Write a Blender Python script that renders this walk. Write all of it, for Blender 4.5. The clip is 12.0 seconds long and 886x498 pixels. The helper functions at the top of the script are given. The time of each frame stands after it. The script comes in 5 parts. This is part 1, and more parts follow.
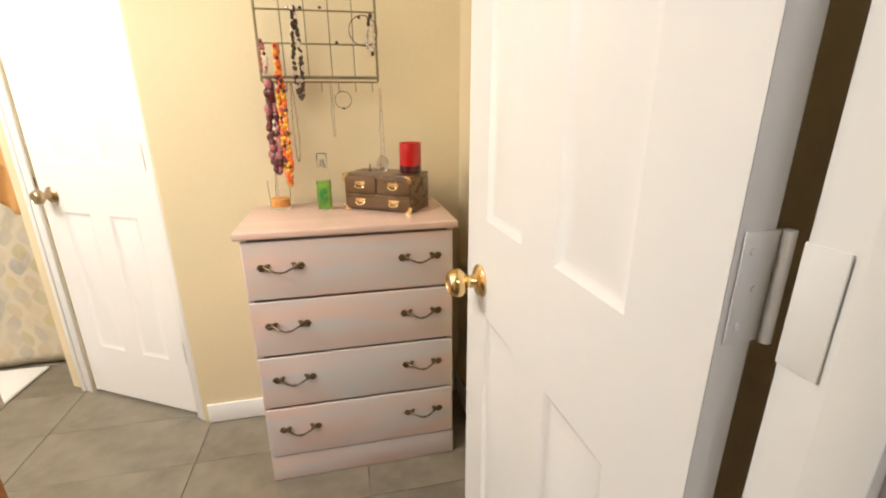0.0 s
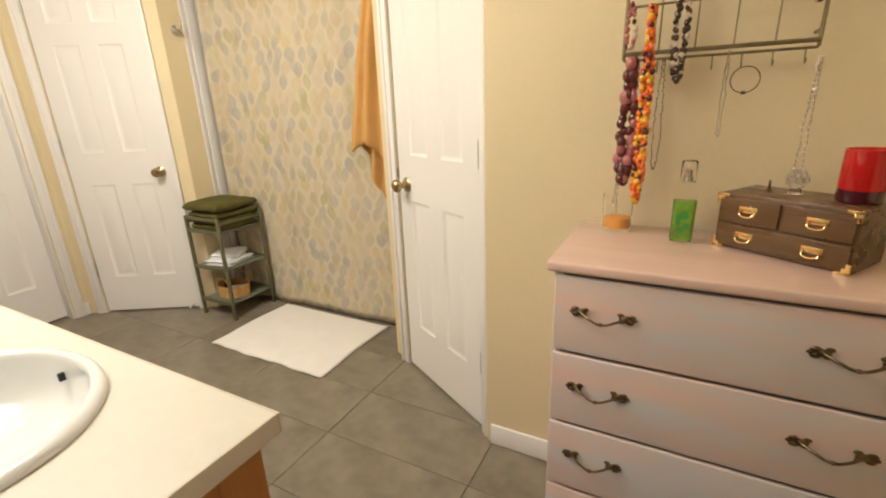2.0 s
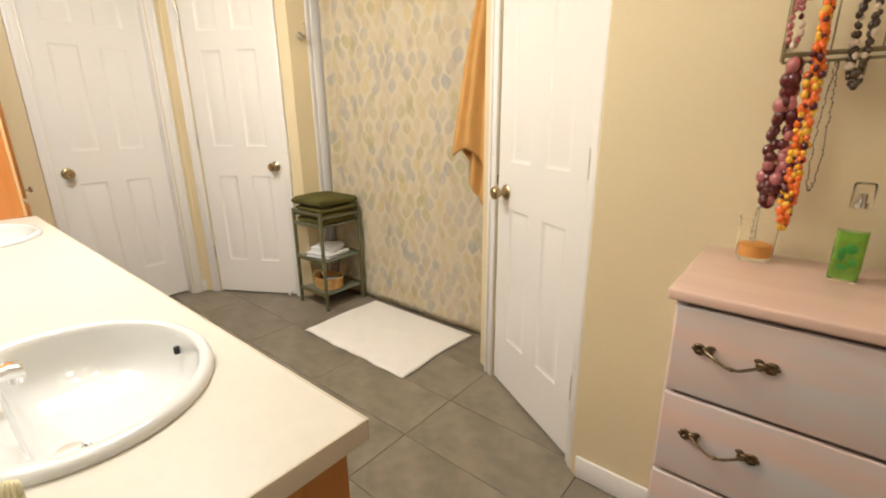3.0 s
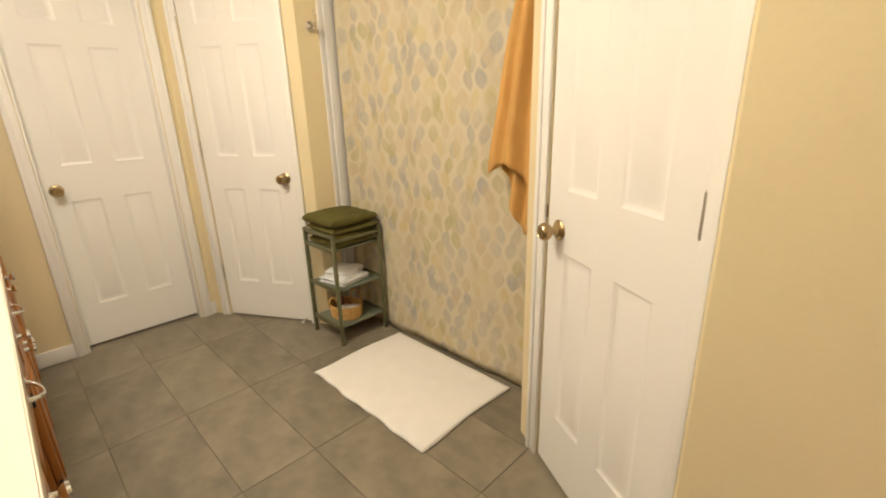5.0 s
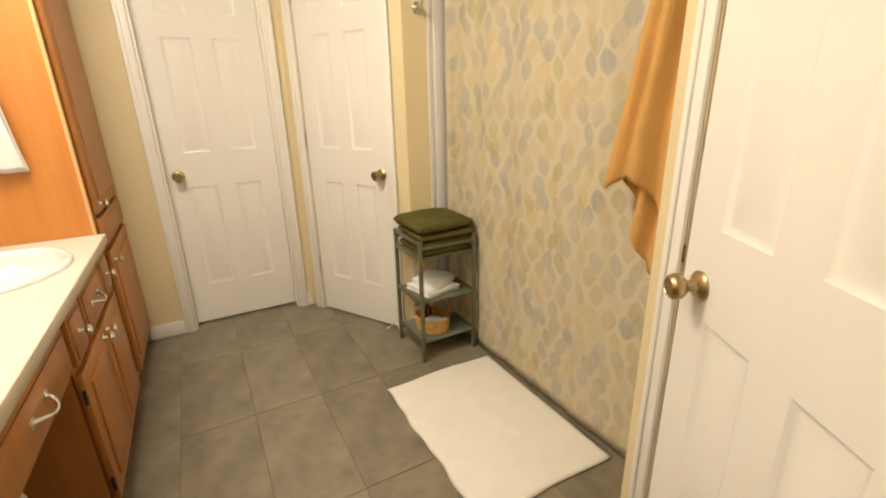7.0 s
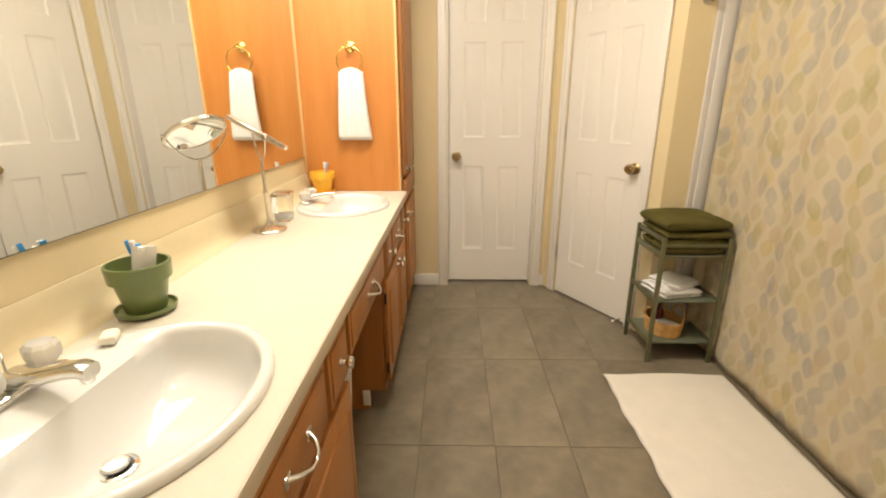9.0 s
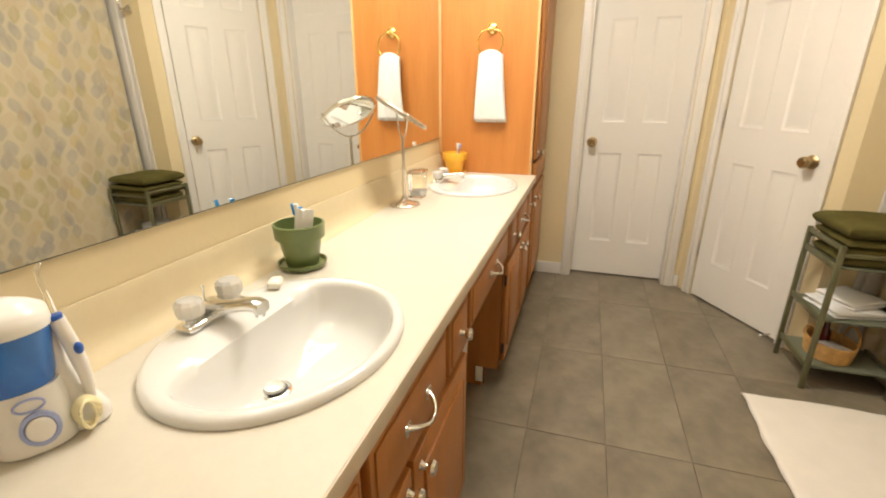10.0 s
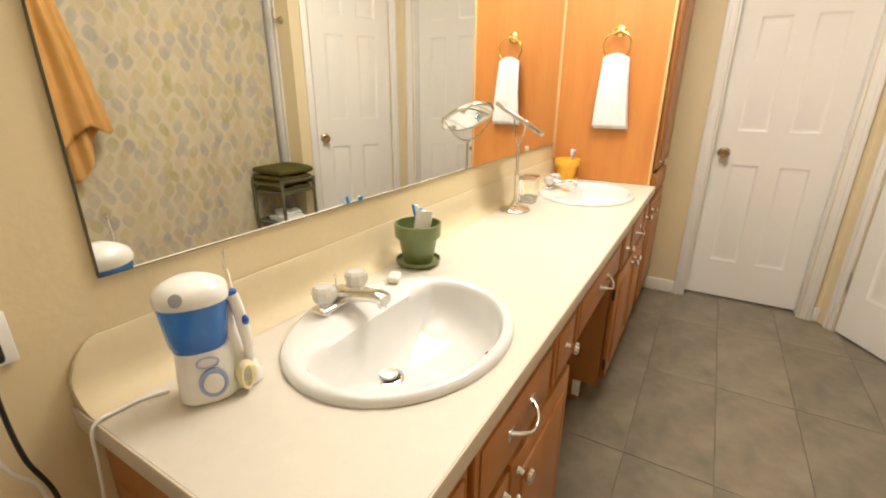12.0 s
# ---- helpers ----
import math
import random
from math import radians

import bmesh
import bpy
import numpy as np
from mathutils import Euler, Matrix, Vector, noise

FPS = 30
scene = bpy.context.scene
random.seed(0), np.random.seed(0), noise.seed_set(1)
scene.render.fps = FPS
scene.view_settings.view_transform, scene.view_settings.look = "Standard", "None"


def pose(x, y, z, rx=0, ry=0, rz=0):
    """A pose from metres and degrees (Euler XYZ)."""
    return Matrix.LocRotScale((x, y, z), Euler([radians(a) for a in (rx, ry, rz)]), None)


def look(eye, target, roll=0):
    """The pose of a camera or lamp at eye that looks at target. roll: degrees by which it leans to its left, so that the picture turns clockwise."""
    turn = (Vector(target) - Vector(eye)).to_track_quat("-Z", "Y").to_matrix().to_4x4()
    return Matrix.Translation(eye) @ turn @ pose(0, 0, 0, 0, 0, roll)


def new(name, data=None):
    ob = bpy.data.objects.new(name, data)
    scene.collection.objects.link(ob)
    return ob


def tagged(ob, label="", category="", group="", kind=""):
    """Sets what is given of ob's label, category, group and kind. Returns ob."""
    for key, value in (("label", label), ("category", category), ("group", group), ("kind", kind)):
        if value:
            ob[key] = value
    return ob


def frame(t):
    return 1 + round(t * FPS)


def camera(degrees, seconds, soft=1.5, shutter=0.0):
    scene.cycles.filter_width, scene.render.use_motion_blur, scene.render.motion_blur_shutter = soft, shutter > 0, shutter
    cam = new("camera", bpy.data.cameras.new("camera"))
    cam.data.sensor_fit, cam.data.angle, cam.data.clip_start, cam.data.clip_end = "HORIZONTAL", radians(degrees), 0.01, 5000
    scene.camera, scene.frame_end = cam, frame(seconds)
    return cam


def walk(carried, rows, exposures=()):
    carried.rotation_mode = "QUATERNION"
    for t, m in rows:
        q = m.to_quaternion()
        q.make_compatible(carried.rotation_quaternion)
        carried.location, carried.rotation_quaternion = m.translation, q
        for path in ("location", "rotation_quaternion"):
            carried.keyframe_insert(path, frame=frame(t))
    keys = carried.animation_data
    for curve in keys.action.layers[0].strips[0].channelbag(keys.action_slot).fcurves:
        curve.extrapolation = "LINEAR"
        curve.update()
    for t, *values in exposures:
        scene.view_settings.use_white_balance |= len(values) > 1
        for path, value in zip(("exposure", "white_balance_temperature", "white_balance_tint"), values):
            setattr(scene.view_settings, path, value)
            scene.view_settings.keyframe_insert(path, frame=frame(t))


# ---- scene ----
cam = camera(89.8, 12.0, soft=2.0)
EXPOSURES = [(0, 0.64, 5350, 14), (0.5, 0.60, 5250, 13), (1, 0.46, 5450, 13), (1.5, 0.14, 5950, 13), (2, 0.06, 5750, 13), (2.5, 0.08, 5600, 14), (3.2, 0.05, 5600, 14), (5, 0.0, 6250, 12), (6.5, 0.0, 6350, 12), (8.5, -0.03, 6350, 14), (9.5, 0.0, 6150, 14), (10.5, 0.0, 5950, 14), (12, 0.0, 5900, 15)]
PATH = [
    (0, (0.26, 0.378, 1.229), (0.664, 2.236, 0.608), -0.3),
    (0.5, (0.22, 0.496, 1.215), (0.364, 2.39, 0.59), -0.7),
    (1, (0.203, 0.594, 1.215), (-0.008, 2.484, 0.597), -1.0),
    (1.5, (0.181, 0.696, 1.215), (-0.405, 2.506, 0.6), -1.5),
    (2, (0.167, 0.767, 1.21), (-0.737, 2.444, 0.603), -2.2),
    (2.5, (0.131, 0.787, 1.191), (-0.974, 2.35, 0.614), -1.3),
    (3, (0.108, 0.793, 1.198), (-1.118, 2.269, 0.631), -0.5),
    (3.2, (0.098, 0.802, 1.206), (-1.153, 2.254, 0.633), -0.2),
    (5, (-0.184, 1.188, 1.268), (-1.53, 2.535, 0.658), -1.6),
    (5.5, (-0.196, 1.364, 1.264), (-1.667, 2.583, 0.673), -1.3),
    (6, (-0.254, 1.487, 1.274), (-1.815, 2.577, 0.66), -2.6),
    (6.5, (-0.374, 1.511, 1.278), (-1.971, 2.537, 0.647), -2.1),
    (8.5, (-0.287, 1.418, 1.227), (-2.18, 1.631, 0.617), -0.6),
    (9, (-0.189, 1.381, 1.214), (-2.095, 1.34, 0.61), -0.2),
    (9.5, (-0.165, 1.359, 1.207), (-2.036, 1.052, 0.57), -0.1),
    (10, (-0.165, 1.37, 1.207), (-1.964, 0.804, 0.542), -0.2),
    (10.5, (-0.162, 1.363, 1.204), (-1.89, 0.616, 0.529), -0.3),
    (11, (-0.133, 1.385, 1.23), (-1.791, 0.5, 0.544), -0.5),
    (11.5, (-0.13, 1.361, 1.229), (-1.762, 0.422, 0.554), -0.1),
    (12, (-0.132, 1.343, 1.229), (-1.755, 0.383, 0.562), 0.3),
]
walk(cam, [(t, look(eye, target, roll)) for t, eye, target, roll in PATH], exposures=EXPOSURES)

# ---- world and lights ----
world = bpy.data.worlds.new("world")
world.use_nodes = True
world.node_tree.nodes["Background"].inputs[0].default_value = (0.9, 0.8, 0.65, 1)
world.node_tree.nodes["Background"].inputs[1].default_value = 0.05
scene.world = world


def bulb(name, place, watts, color):
    data = bpy.data.lights.new(name, "POINT")
    data.energy, data.color, data.shadow_soft_size = watts, color, 0.05
    new(name, data).location = place


def area_lamp(name, eye, target, sx, sy, watts, color):
    data = bpy.data.lights.new(name, "AREA")
    data.shape, data.size, data.size_y, data.energy, data.color = "RECTANGLE", sx, sy, watts, color
    ob = new(name, data)
    ob.matrix_world = look(eye, target)
    return ob


WARM = (1.0, 0.905, 0.715)
for k in range(5):
    lx = -0.46 - 0.42 * k
    bulb("vanity_bulb", (lx, 0.76, 2.14), 5.5, WARM)
area_lamp("ceiling_lamp", (-1.70, 1.22, 2.40), (-1.70, 1.40, 0), 0.5, 0.5, 29, WARM)
area_lamp("bedroom_lamp", (0.3, -1.0, 2.36), (0.3, -0.6, 0), 0.5, 0.5, 8, (1.0, 0.93, 0.84))


# ---- materials ----
def math_node(nt, op, a, b=None):
    n = nt.nodes.new("ShaderNodeMath")
    n.operation = op
    for k, v in enumerate((a, b)):
        if v is None:
            continue
        if isinstance(v, (int, float)):
            n.inputs[k].default_value = v
        else:
            nt.links.new(v, n.inputs[k])
    return n.outputs[0]


def surface(name, color, rough=0.5, metal=0.0, vary=0.10, scale=6.0, fine=60.0, bump=0.06, stretch=(1, 1, 1), spec=0.5,
            trans=0.0, second=None, piece=0.0, coat=0.0, rvar=0.08, alpha=1.0, gain=1.6):
    """A painted, wooden or metal surface with stains at a large scale and grain at a small one."""
    m = bpy.data.materials.new(name)
    m.use_nodes = True
    nt = m.node_tree
    b = nt.nodes["Principled BSDF"]
    co = nt.nodes.new("ShaderNodeTexCoord")
    mp = nt.nodes.new("ShaderNodeMapping")
    mp.inputs["Scale"].default_value = stretch
    nt.links.new(co.outputs["Object"], mp.inputs["Vector"])
    big = nt.nodes.new("ShaderNodeTexNoise")
    big.inputs["Scale"].default_value, big.inputs["Detail"].default_value = scale, 5
    small = nt.nodes.new("ShaderNodeTexNoise")
    small.inputs["Scale"].default_value, small.inputs["Detail"].default_value = fine, 3
    for n in (big, small):
        nt.links.new(mp.outputs[0], n.inputs["Vector"])
    mix = nt.nodes.new("ShaderNodeMix")
    mix.data_type = "RGBA"
    lo = second or tuple(c * (1 - vary) for c in color)
    hi = color if second else tuple(min(1, c * (1 + vary)) for c in color)
    mix.inputs[6].default_value, mix.inputs[7].default_value = (*lo, 1), (*hi, 1)
    f = math_node(nt, "ADD", math_node(nt, "MULTIPLY", big.outputs[0], gain), math_node(nt, "MULTIPLY", small.outputs[0], 0.7))
    f = math_node(nt, "SUBTRACT", f, gain / 2 - 0.15)
    if piece:
        info = nt.nodes.new("ShaderNodeObjectInfo")
        f = math_node(nt, "ADD", f, math_node(nt, "MULTIPLY", math_node(nt, "SUBTRACT", info.outputs["Random"], 0.5), piece))
    clampn = nt.nodes.new("ShaderNodeClamp")
    nt.links.new(f, clampn.inputs[0])
    nt.links.new(clampn.outputs[0], mix.inputs[0])
    nt.links.new(mix.outputs[2], b.inputs["Base Color"])
    r = math_node(nt, "ADD", math_node(nt, "MULTIPLY", big.outputs[0], rvar * 2), rough - rvar)
    nt.links.new(r, b.inputs["Roughness"])
    b.inputs["Metallic"].default_value = metal
    b.inputs["Specular IOR Level"].default_value = spec
    b.inputs["Transmission Weight"].default_value = trans
    b.inputs["Coat Weight"].default_value = coat
    b.inputs["Alpha"].default_value = alpha
    if bump:
        bp = nt.nodes.new("ShaderNodeBump")
        bp.inputs["Strength"].default_value, bp.inputs["Distance"].default_value = bump, 0.01
        nt.links.new(small.outputs[0], bp.inputs["Height"])
        nt.links.new(bp.outputs[0], b.inputs["Normal"])
    return m


def glass(name, color=(1, 1, 1), rough=0.02):
    m = bpy.data.materials.new(name)
    m.use_nodes = True
    b = m.node_tree.nodes["Principled BSDF"]
    b.inputs["Base Color"].default_value = (*color, 1)
    b.inputs["Roughness"].default_value, b.inputs["Transmission Weight"].default_value = rough, 1.0
    b.inputs["IOR"].default_value = 1.2
    return m


def curtain_cloth():
    """Cream cloth with rows of soft printed leaves in grey, tan and olive."""
    m = bpy.data.materials.new("curtain_cloth")
    m.use_nodes = True
    nt = m.node_tree
    b = nt.nodes["Principled BSDF"]
    uv = nt.nodes.new("ShaderNodeUVMap")
    wob = nt.nodes.new("ShaderNodeTexNoise")
    wob.inputs["Scale"].default_value = 7.0
    nt.links.new(uv.outputs[0], wob.inputs["Vector"])
    sep = nt.nodes.new("ShaderNodeSeparateXYZ")
    nt.links.new(uv.outputs[0], sep.inputs[0])
    base = None
    cloth = (0.575, 0.51, 0.37, 1)
    for layer, (cw, ch, ox, oz, wide) in enumerate(((0.084, 0.142, 0.0, 0.0, 0.45), (0.084, 0.142, 0.042, 0.071, 0.41), (0.121, 0.183, 0.02, 0.13, 0.26))):
        zz = math_node(nt, "DIVIDE", math_node(nt, "ADD", sep.outputs[1], oz), ch)
        row = math_node(nt, "FLOOR", zz)
        shift = math_node(nt, "MULTIPLY", math_node(nt, "FRACT", math_node(nt, "MULTIPLY", row, 0.37)), cw * 0.5)
        xx = math_node(nt, "DIVIDE", math_node(nt, "ADD", math_node(nt, "ADD", sep.outputs[0], ox), shift), cw)
        col = math_node(nt, "FLOOR", xx)
        comb = nt.nodes.new("ShaderNodeCombineXYZ")
        nt.links.new(col, comb.inputs[0])
        nt.links.new(row, comb.inputs[1])
        comb.inputs[2].default_value = layer * 7.3
        rnd = nt.nodes.new("ShaderNodeTexWhiteNoise")
        nt.links.new(comb.outputs[0], rnd.inputs["Vector"])
        u = math_node(nt, "SUBTRACT", math_node(nt, "FRACT", xx), 0.5)
        sepr = nt.nodes.new("ShaderNodeSeparateColor")
        nt.links.new(rnd.outputs["Color"], sepr.inputs[0])
        lift = math_node(nt, "ADD", math_node(nt, "MULTIPLY", sepr.outputs[2], 0.16), 0.42)
        v = math_node(nt, "MULTIPLY", math_node(nt, "SUBTRACT", math_node(nt, "FRACT", zz), lift), 2.1)
        u = math_node(nt, "ADD", u, math_node(nt, "MULTIPLY", math_node(nt, "SUBTRACT", sepr.outputs[0], 0.5), 0.12))
        lean = math_node(nt, "MULTIPLY", math_node(nt, "SUBTRACT", rnd.outputs["Value"], 0.5), 0.66)
        u = math_node(nt, "ABSOLUTE", math_node(nt, "ADD", u, math_node(nt, "MULTIPLY", v, lean)))
        profile = math_node(nt, "MULTIPLY", math_node(nt, "SUBTRACT", 1.0, math_node(nt, "POWER", math_node(nt, "ABSOLUTE", math_node(nt, "MULTIPLY", v, 1.42)), 2.0)), wide)
        edge = math_node(nt, "MULTIPLY", math_node(nt, "SUBTRACT", profile, u), 8.0)
        cl = nt.nodes.new("ShaderNodeClamp")
        nt.links.new(edge, cl.inputs[0])
        vein = math_node(nt, "SUBTRACT", 1.0, math_node(nt, "MULTIPLY", math_node(nt, "LESS_THAN", u, 0.025), 0.25))
        ramp = nt.nodes.new("ShaderNodeValToRGB")
        ramp.color_ramp.interpolation = "CONSTANT"
        stops = [(0.0, (0.36, 0.34, 0.31)), (0.2, (0.49, 0.39, 0.25)), (0.38, (0.41, 0.36, 0.19)), (0.55, (0.54, 0.45, 0.31)),
                 (0.72, (0.39, 0.35, 0.29)), (0.86, (0.53, 0.43, 0.22))]
        while len(ramp.color_ramp.elements) < len(stops):
            ramp.color_ramp.elements.new(0.5)
        for e, (p, c) in zip(ramp.color_ramp.elements, stops):
            e.position, e.color = p, (*c, 1)
        sepc = nt.nodes.new("ShaderNodeSeparateColor")
        nt.links.new(rnd.outputs["Color"], sepc.inputs[0])
        nt.links.new(sepc.outputs[1], ramp.inputs[0])
        mix = nt.nodes.new("ShaderNodeMix")
        mix.data_type = "RGBA"
        wash = math_node(nt, "ADD", math_node(nt, "MULTIPLY", wob.outputs[0], 1.5), -0.18)
        nt.links.new(math_node(nt, "MULTIPLY", math_node(nt, "MULTIPLY", cl.outputs[0], vein), wash), mix.inputs[0])
        if base is None:
            mix.inputs[6].default_value = cloth
        else:
            nt.links.new(base, mix.inputs[6])
        nt.links.new(ramp.outputs[0], mix.inputs[7])
        base = mix.outputs[2]
    nt.links.new(base, b.inputs["Base Color"])
    b.inputs["Roughness"].default_value = 0.75
    b.inputs["Specular IOR Level"].default_value = 0.25
    weave = nt.nodes.new("ShaderNodeTexNoise")
    weave.inputs["Scale"].default_value = 300
    nt.links.new(uv.outputs[0], weave.inputs["Vector"])
    bp = nt.nodes.new("ShaderNodeBump")
    bp.inputs["Strength"].default_value, bp.inputs["Distance"].default_value = 0.15, 0.002
    nt.links.new(weave.outputs[0], bp.inputs["Height"])
    nt.links.new(bp.outputs[0], b.inputs["Normal"])
    return m


WALL = surface("cream_yellow_wall", (0.72, 0.61, 0.385), 0.6, vary=0.04, scale=2, fine=70, bump=0.07)
CEIL = surface("ceiling_paint", (0.8, 0.77, 0.7), 0.8, vary=0.03, bump=0.2)
WHITE = surface("white_gloss_paint", (0.80, 0.775, 0.735), 0.32, vary=0.02, scale=3, fine=30, bump=0.03)
TILE = surface("grey_slate_tile", (0.268, 0.228, 0.165), 0.36, vary=0.3, scale=5.5, fine=24, bump=0.05, second=(0.155, 0.131, 0.094), piece=0.35, gain=2.2)
GROUT = surface("grey_grout", (0.19, 0.163, 0.12), 0.9, vary=0.2, fine=150, bump=0.3)
LAMINATE = surface("cream_laminate", (0.63, 0.587, 0.50), 0.40, vary=0.035, scale=30, fine=160, bump=0.01)
SPLASH = surface("tan_laminate_splash", (0.64, 0.55, 0.36), 0.6, vary=0.035, scale=30, fine=160, bump=0.01, spec=0.3)
LAM_EDGE = surface("laminate_edge", (0.62, 0.54, 0.42), 0.42, vary=0.05, fine=100, bump=0.02)
OAK = surface("orange_oak", (0.47, 0.195, 0.042), 0.36, vary=0.2, scale=3, fine=26, bump=0.08, stretch=(7, 7, 0.6), second=(0.33, 0.122, 0.022))
OAK_PANEL = surface("orange_oak_panel", (0.60, 0.245, 0.055), 0.42, vary=0.15, scale=3, fine=22, bump=0.05, stretch=(6, 6, 0.5), second=(0.50, 0.185, 0.035))
OAK_TRIM = surface("light_oak_trim", (0.72, 0.45, 0.20), 0.4, vary=0.1, fine=40, stretch=(6, 6, 0.5))
DARK_OAK = surface("dark_brown_oak", (0.13, 0.05, 0.018), 0.6, vary=0.2)
PICKLED = surface("pink_pickled_wood", (0.70, 0.49, 0.40), 0.38, vary=0.1, gain=3.2, scale=3.0, fine=26, bump=0.05, stretch=(0.6, 3, 4.0), second=(0.58, 0.56, 0.545))
PICKLED_TOP = surface("pink_pickled_top", (0.66, 0.47, 0.38), 0.22, vary=0.08, scale=2, fine=40, bump=0.03, stretch=(0.7, 6, 4))
# dark tone standing in for the shade between the dresser drawers
PICKLED_DARK = surface("drawer_gap_shade", (0.22, 0.15, 0.12), 0.7)
BRASS = surface("polished_brass", (0.80, 0.58, 0.25), 0.2, 1.0, vary=0.1, bump=0.01)
GOLD = surface("gold_ring_brass", (0.95, 0.70, 0.25), 0.15, 1.0, vary=0.08, bump=0.0)
ANTIQUE = surface("antique_brass", (0.46, 0.35, 0.19), 0.3, 1.0, vary=0.25, scale=40, bump=0.03)
BRONZE = surface("dark_bronze_pull", (0.17, 0.12, 0.065), 0.35, 1.0, vary=0.4, scale=60, bump=0.05)
CHROME = surface("chrome", (0.82, 0.82, 0.80), 0.10, 1.0, vary=0.04, bump=0.0, rvar=0.03)
NICKEL = surface("brushed_nickel", (0.66, 0.62, 0.55), 0.27, 1.0, vary=0.06, fine=120, bump=0.02)
STEEL = surface("satin_steel", (0.62, 0.60, 0.56), 0.35, 1.0, vary=0.05)
PORCELAIN = surface("white_porcelain", (0.74, 0.74, 0.725), 0.07, vary=0.01, bump=0.0, coat=0.5, rvar=0.02)
BISCUIT = surface("biscuit_porcelain", (0.80, 0.76, 0.64), 0.10, vary=0.015, bump=0.0, coat=0.4, rvar=0.02)
MIRROR = surface("mirror_silver", (0.86, 0.88, 0.85), 0.012, 1.0, vary=0.0, bump=0.0, rvar=0.0)
MIRROR_EDGE = surface("mirror_edge", (0.06, 0.07, 0.06), 0.3)
TERRY = surface("white_terry", (0.93, 0.93, 0.93), 0.95, vary=0.04, scale=20, fine=500, bump=0.6, spec=0.1)
RUG = surface("white_bath_rug", (0.84, 0.80, 0.74), 0.95, vary=0.04, scale=12, fine=330, bump=0.5, spec=0.1)
OLIVE_TERRY = surface("olive_terry", (0.125, 0.110, 0.033), 0.95, vary=0.25, scale=14, fine=420, bump=0.7, spec=0.1)
TAN_TERRY = surface("caramel_terry", (0.68, 0.39, 0.13), 0.95, vary=0.12, scale=10, fine=420, bump=0.6, spec=0.1)
SAGE = surface("sage_green_metal", (0.15, 0.145, 0.075), 0.42, 0.3, vary=0.15, scale=15, bump=0.04)
SAGE_SHELF = surface("sage_shelf_board", (0.16, 0.175, 0.125), 0.5, vary=0.15, scale=15, bump=0.04)
WICKER = surface("golden_wicker", (0.55, 0.32, 0.10), 0.6, vary=0.3, scale=50, fine=200, bump=0.3)
GREEN_CERAMIC = surface("green_glazed_clay", (0.14, 0.185, 0.06), 0.3, vary=0.15, scale=10, bump=0.04, coat=0.3)
YELLOW_CERAMIC = surface("yellow_glazed_clay", (0.85, 0.47, 0.03), 0.35, vary=0.08, bump=0.03, coat=0.2)
PLASTIC_WHITE = surface("white_plastic", (0.84, 0.83, 0.80), 0.25, vary=0.02, bump=0.0)
PLASTIC_BLUE = surface("translucent_blue_tank", (0.05, 0.26, 1.0), 0.10, vary=0.25, scale=14, bump=0.0, trans=0.45)
BLUE = surface("blue_plastic", (0.03, 0.12, 0.50), 0.3, vary=0.05, bump=0.0)
BRIGHT_BLUE = surface("bright_blue_plastic", (0.03, 0.30, 0.75), 0.3, vary=0.05, bump=0.0)
PALE_BLUE = surface("pale_blue_plastic", (0.35, 0.42, 0.72), 0.3, vary=0.05, bump=0.0)
CREAM_PLASTIC = surface("cream_coil_plastic", (0.85, 0.78, 0.50), 0.4, vary=0.05, bump=0.0)
BLACK = surface("black_plastic", (0.012, 0.012, 0.012), 0.4, vary=0.2, bump=0.02)
SOAP = surface("white_soap", (0.86, 0.82, 0.70), 0.45, vary=0.03, bump=0.02)
PRINT_GREY = surface("grey_print", (0.25, 0.25, 0.27), 0.5, bump=0.0)
BOXWOOD = surface("dark_brown_box_wood", (0.17, 0.095, 0.038), 0.28, vary=0.3, scale=4, fine=40, stretch=(1, 4, 8), second=(0.095, 0.047, 0.020), bump=0.04)
ORANGE_WAX = surface("orange_wax", (0.90, 0.42, 0.08), 0.5, vary=0.08, scale=30, bump=0.1)
RED_WAX = surface("red_wax_glass", (0.62, 0.012, 0.010), 0.12, vary=0.15, scale=12, bump=0.0, trans=0.2, coat=0.5)
DARK_RED = surface("dark_red_wax", (0.06, 0.006, 0.012), 0.15, vary=0.2, bump=0.0, coat=0.5)
GREEN_MIST = surface("green_mist_liquid", (0.34, 0.66, 0.08), 0.12, vary=0.35, scale=40, bump=0.0, trans=0.55)
LEAF_PRINT = surface("dark_green_print", (0.03, 0.22, 0.02), 0.4, vary=0.3, bump=0.0)
CLEAR = glass("clear_glass")
ACRYLIC = glass("clear_acrylic", (0.96, 0.97, 0.97), 0.06)
IRON = surface("aged_bronze_wire", (0.27, 0.22, 0.12), 0.4, 0.8, vary=0.3, scale=40, bump=0.05)
BEAD_RED = surface("maroon_bead", (0.10, 0.010, 0.012), 0.12, vary=0.3, scale=40, bump=0.0, coat=0.5)
BEAD_PINK = surface("dusty_pink_bead", (0.42, 0.13, 0.13), 0.2, vary=0.3, scale=40, bump=0.0, coat=0.5)
BEAD_ORANGE = surface("orange_bead", (0.85, 0.16, 0.01), 0.2, vary=0.2, scale=60, bump=0.0, coat=0.4)
BEAD_YELLOW = surface("yellow_bead", (0.88, 0.45, 0.02), 0.2, vary=0.2, bump=0.0, coat=0.4)
BEAD_BROWN = surface("dark_brown_bead", (0.055, 0.028, 0.015), 0.25, vary=0.3, bump=0.0, coat=0.3)
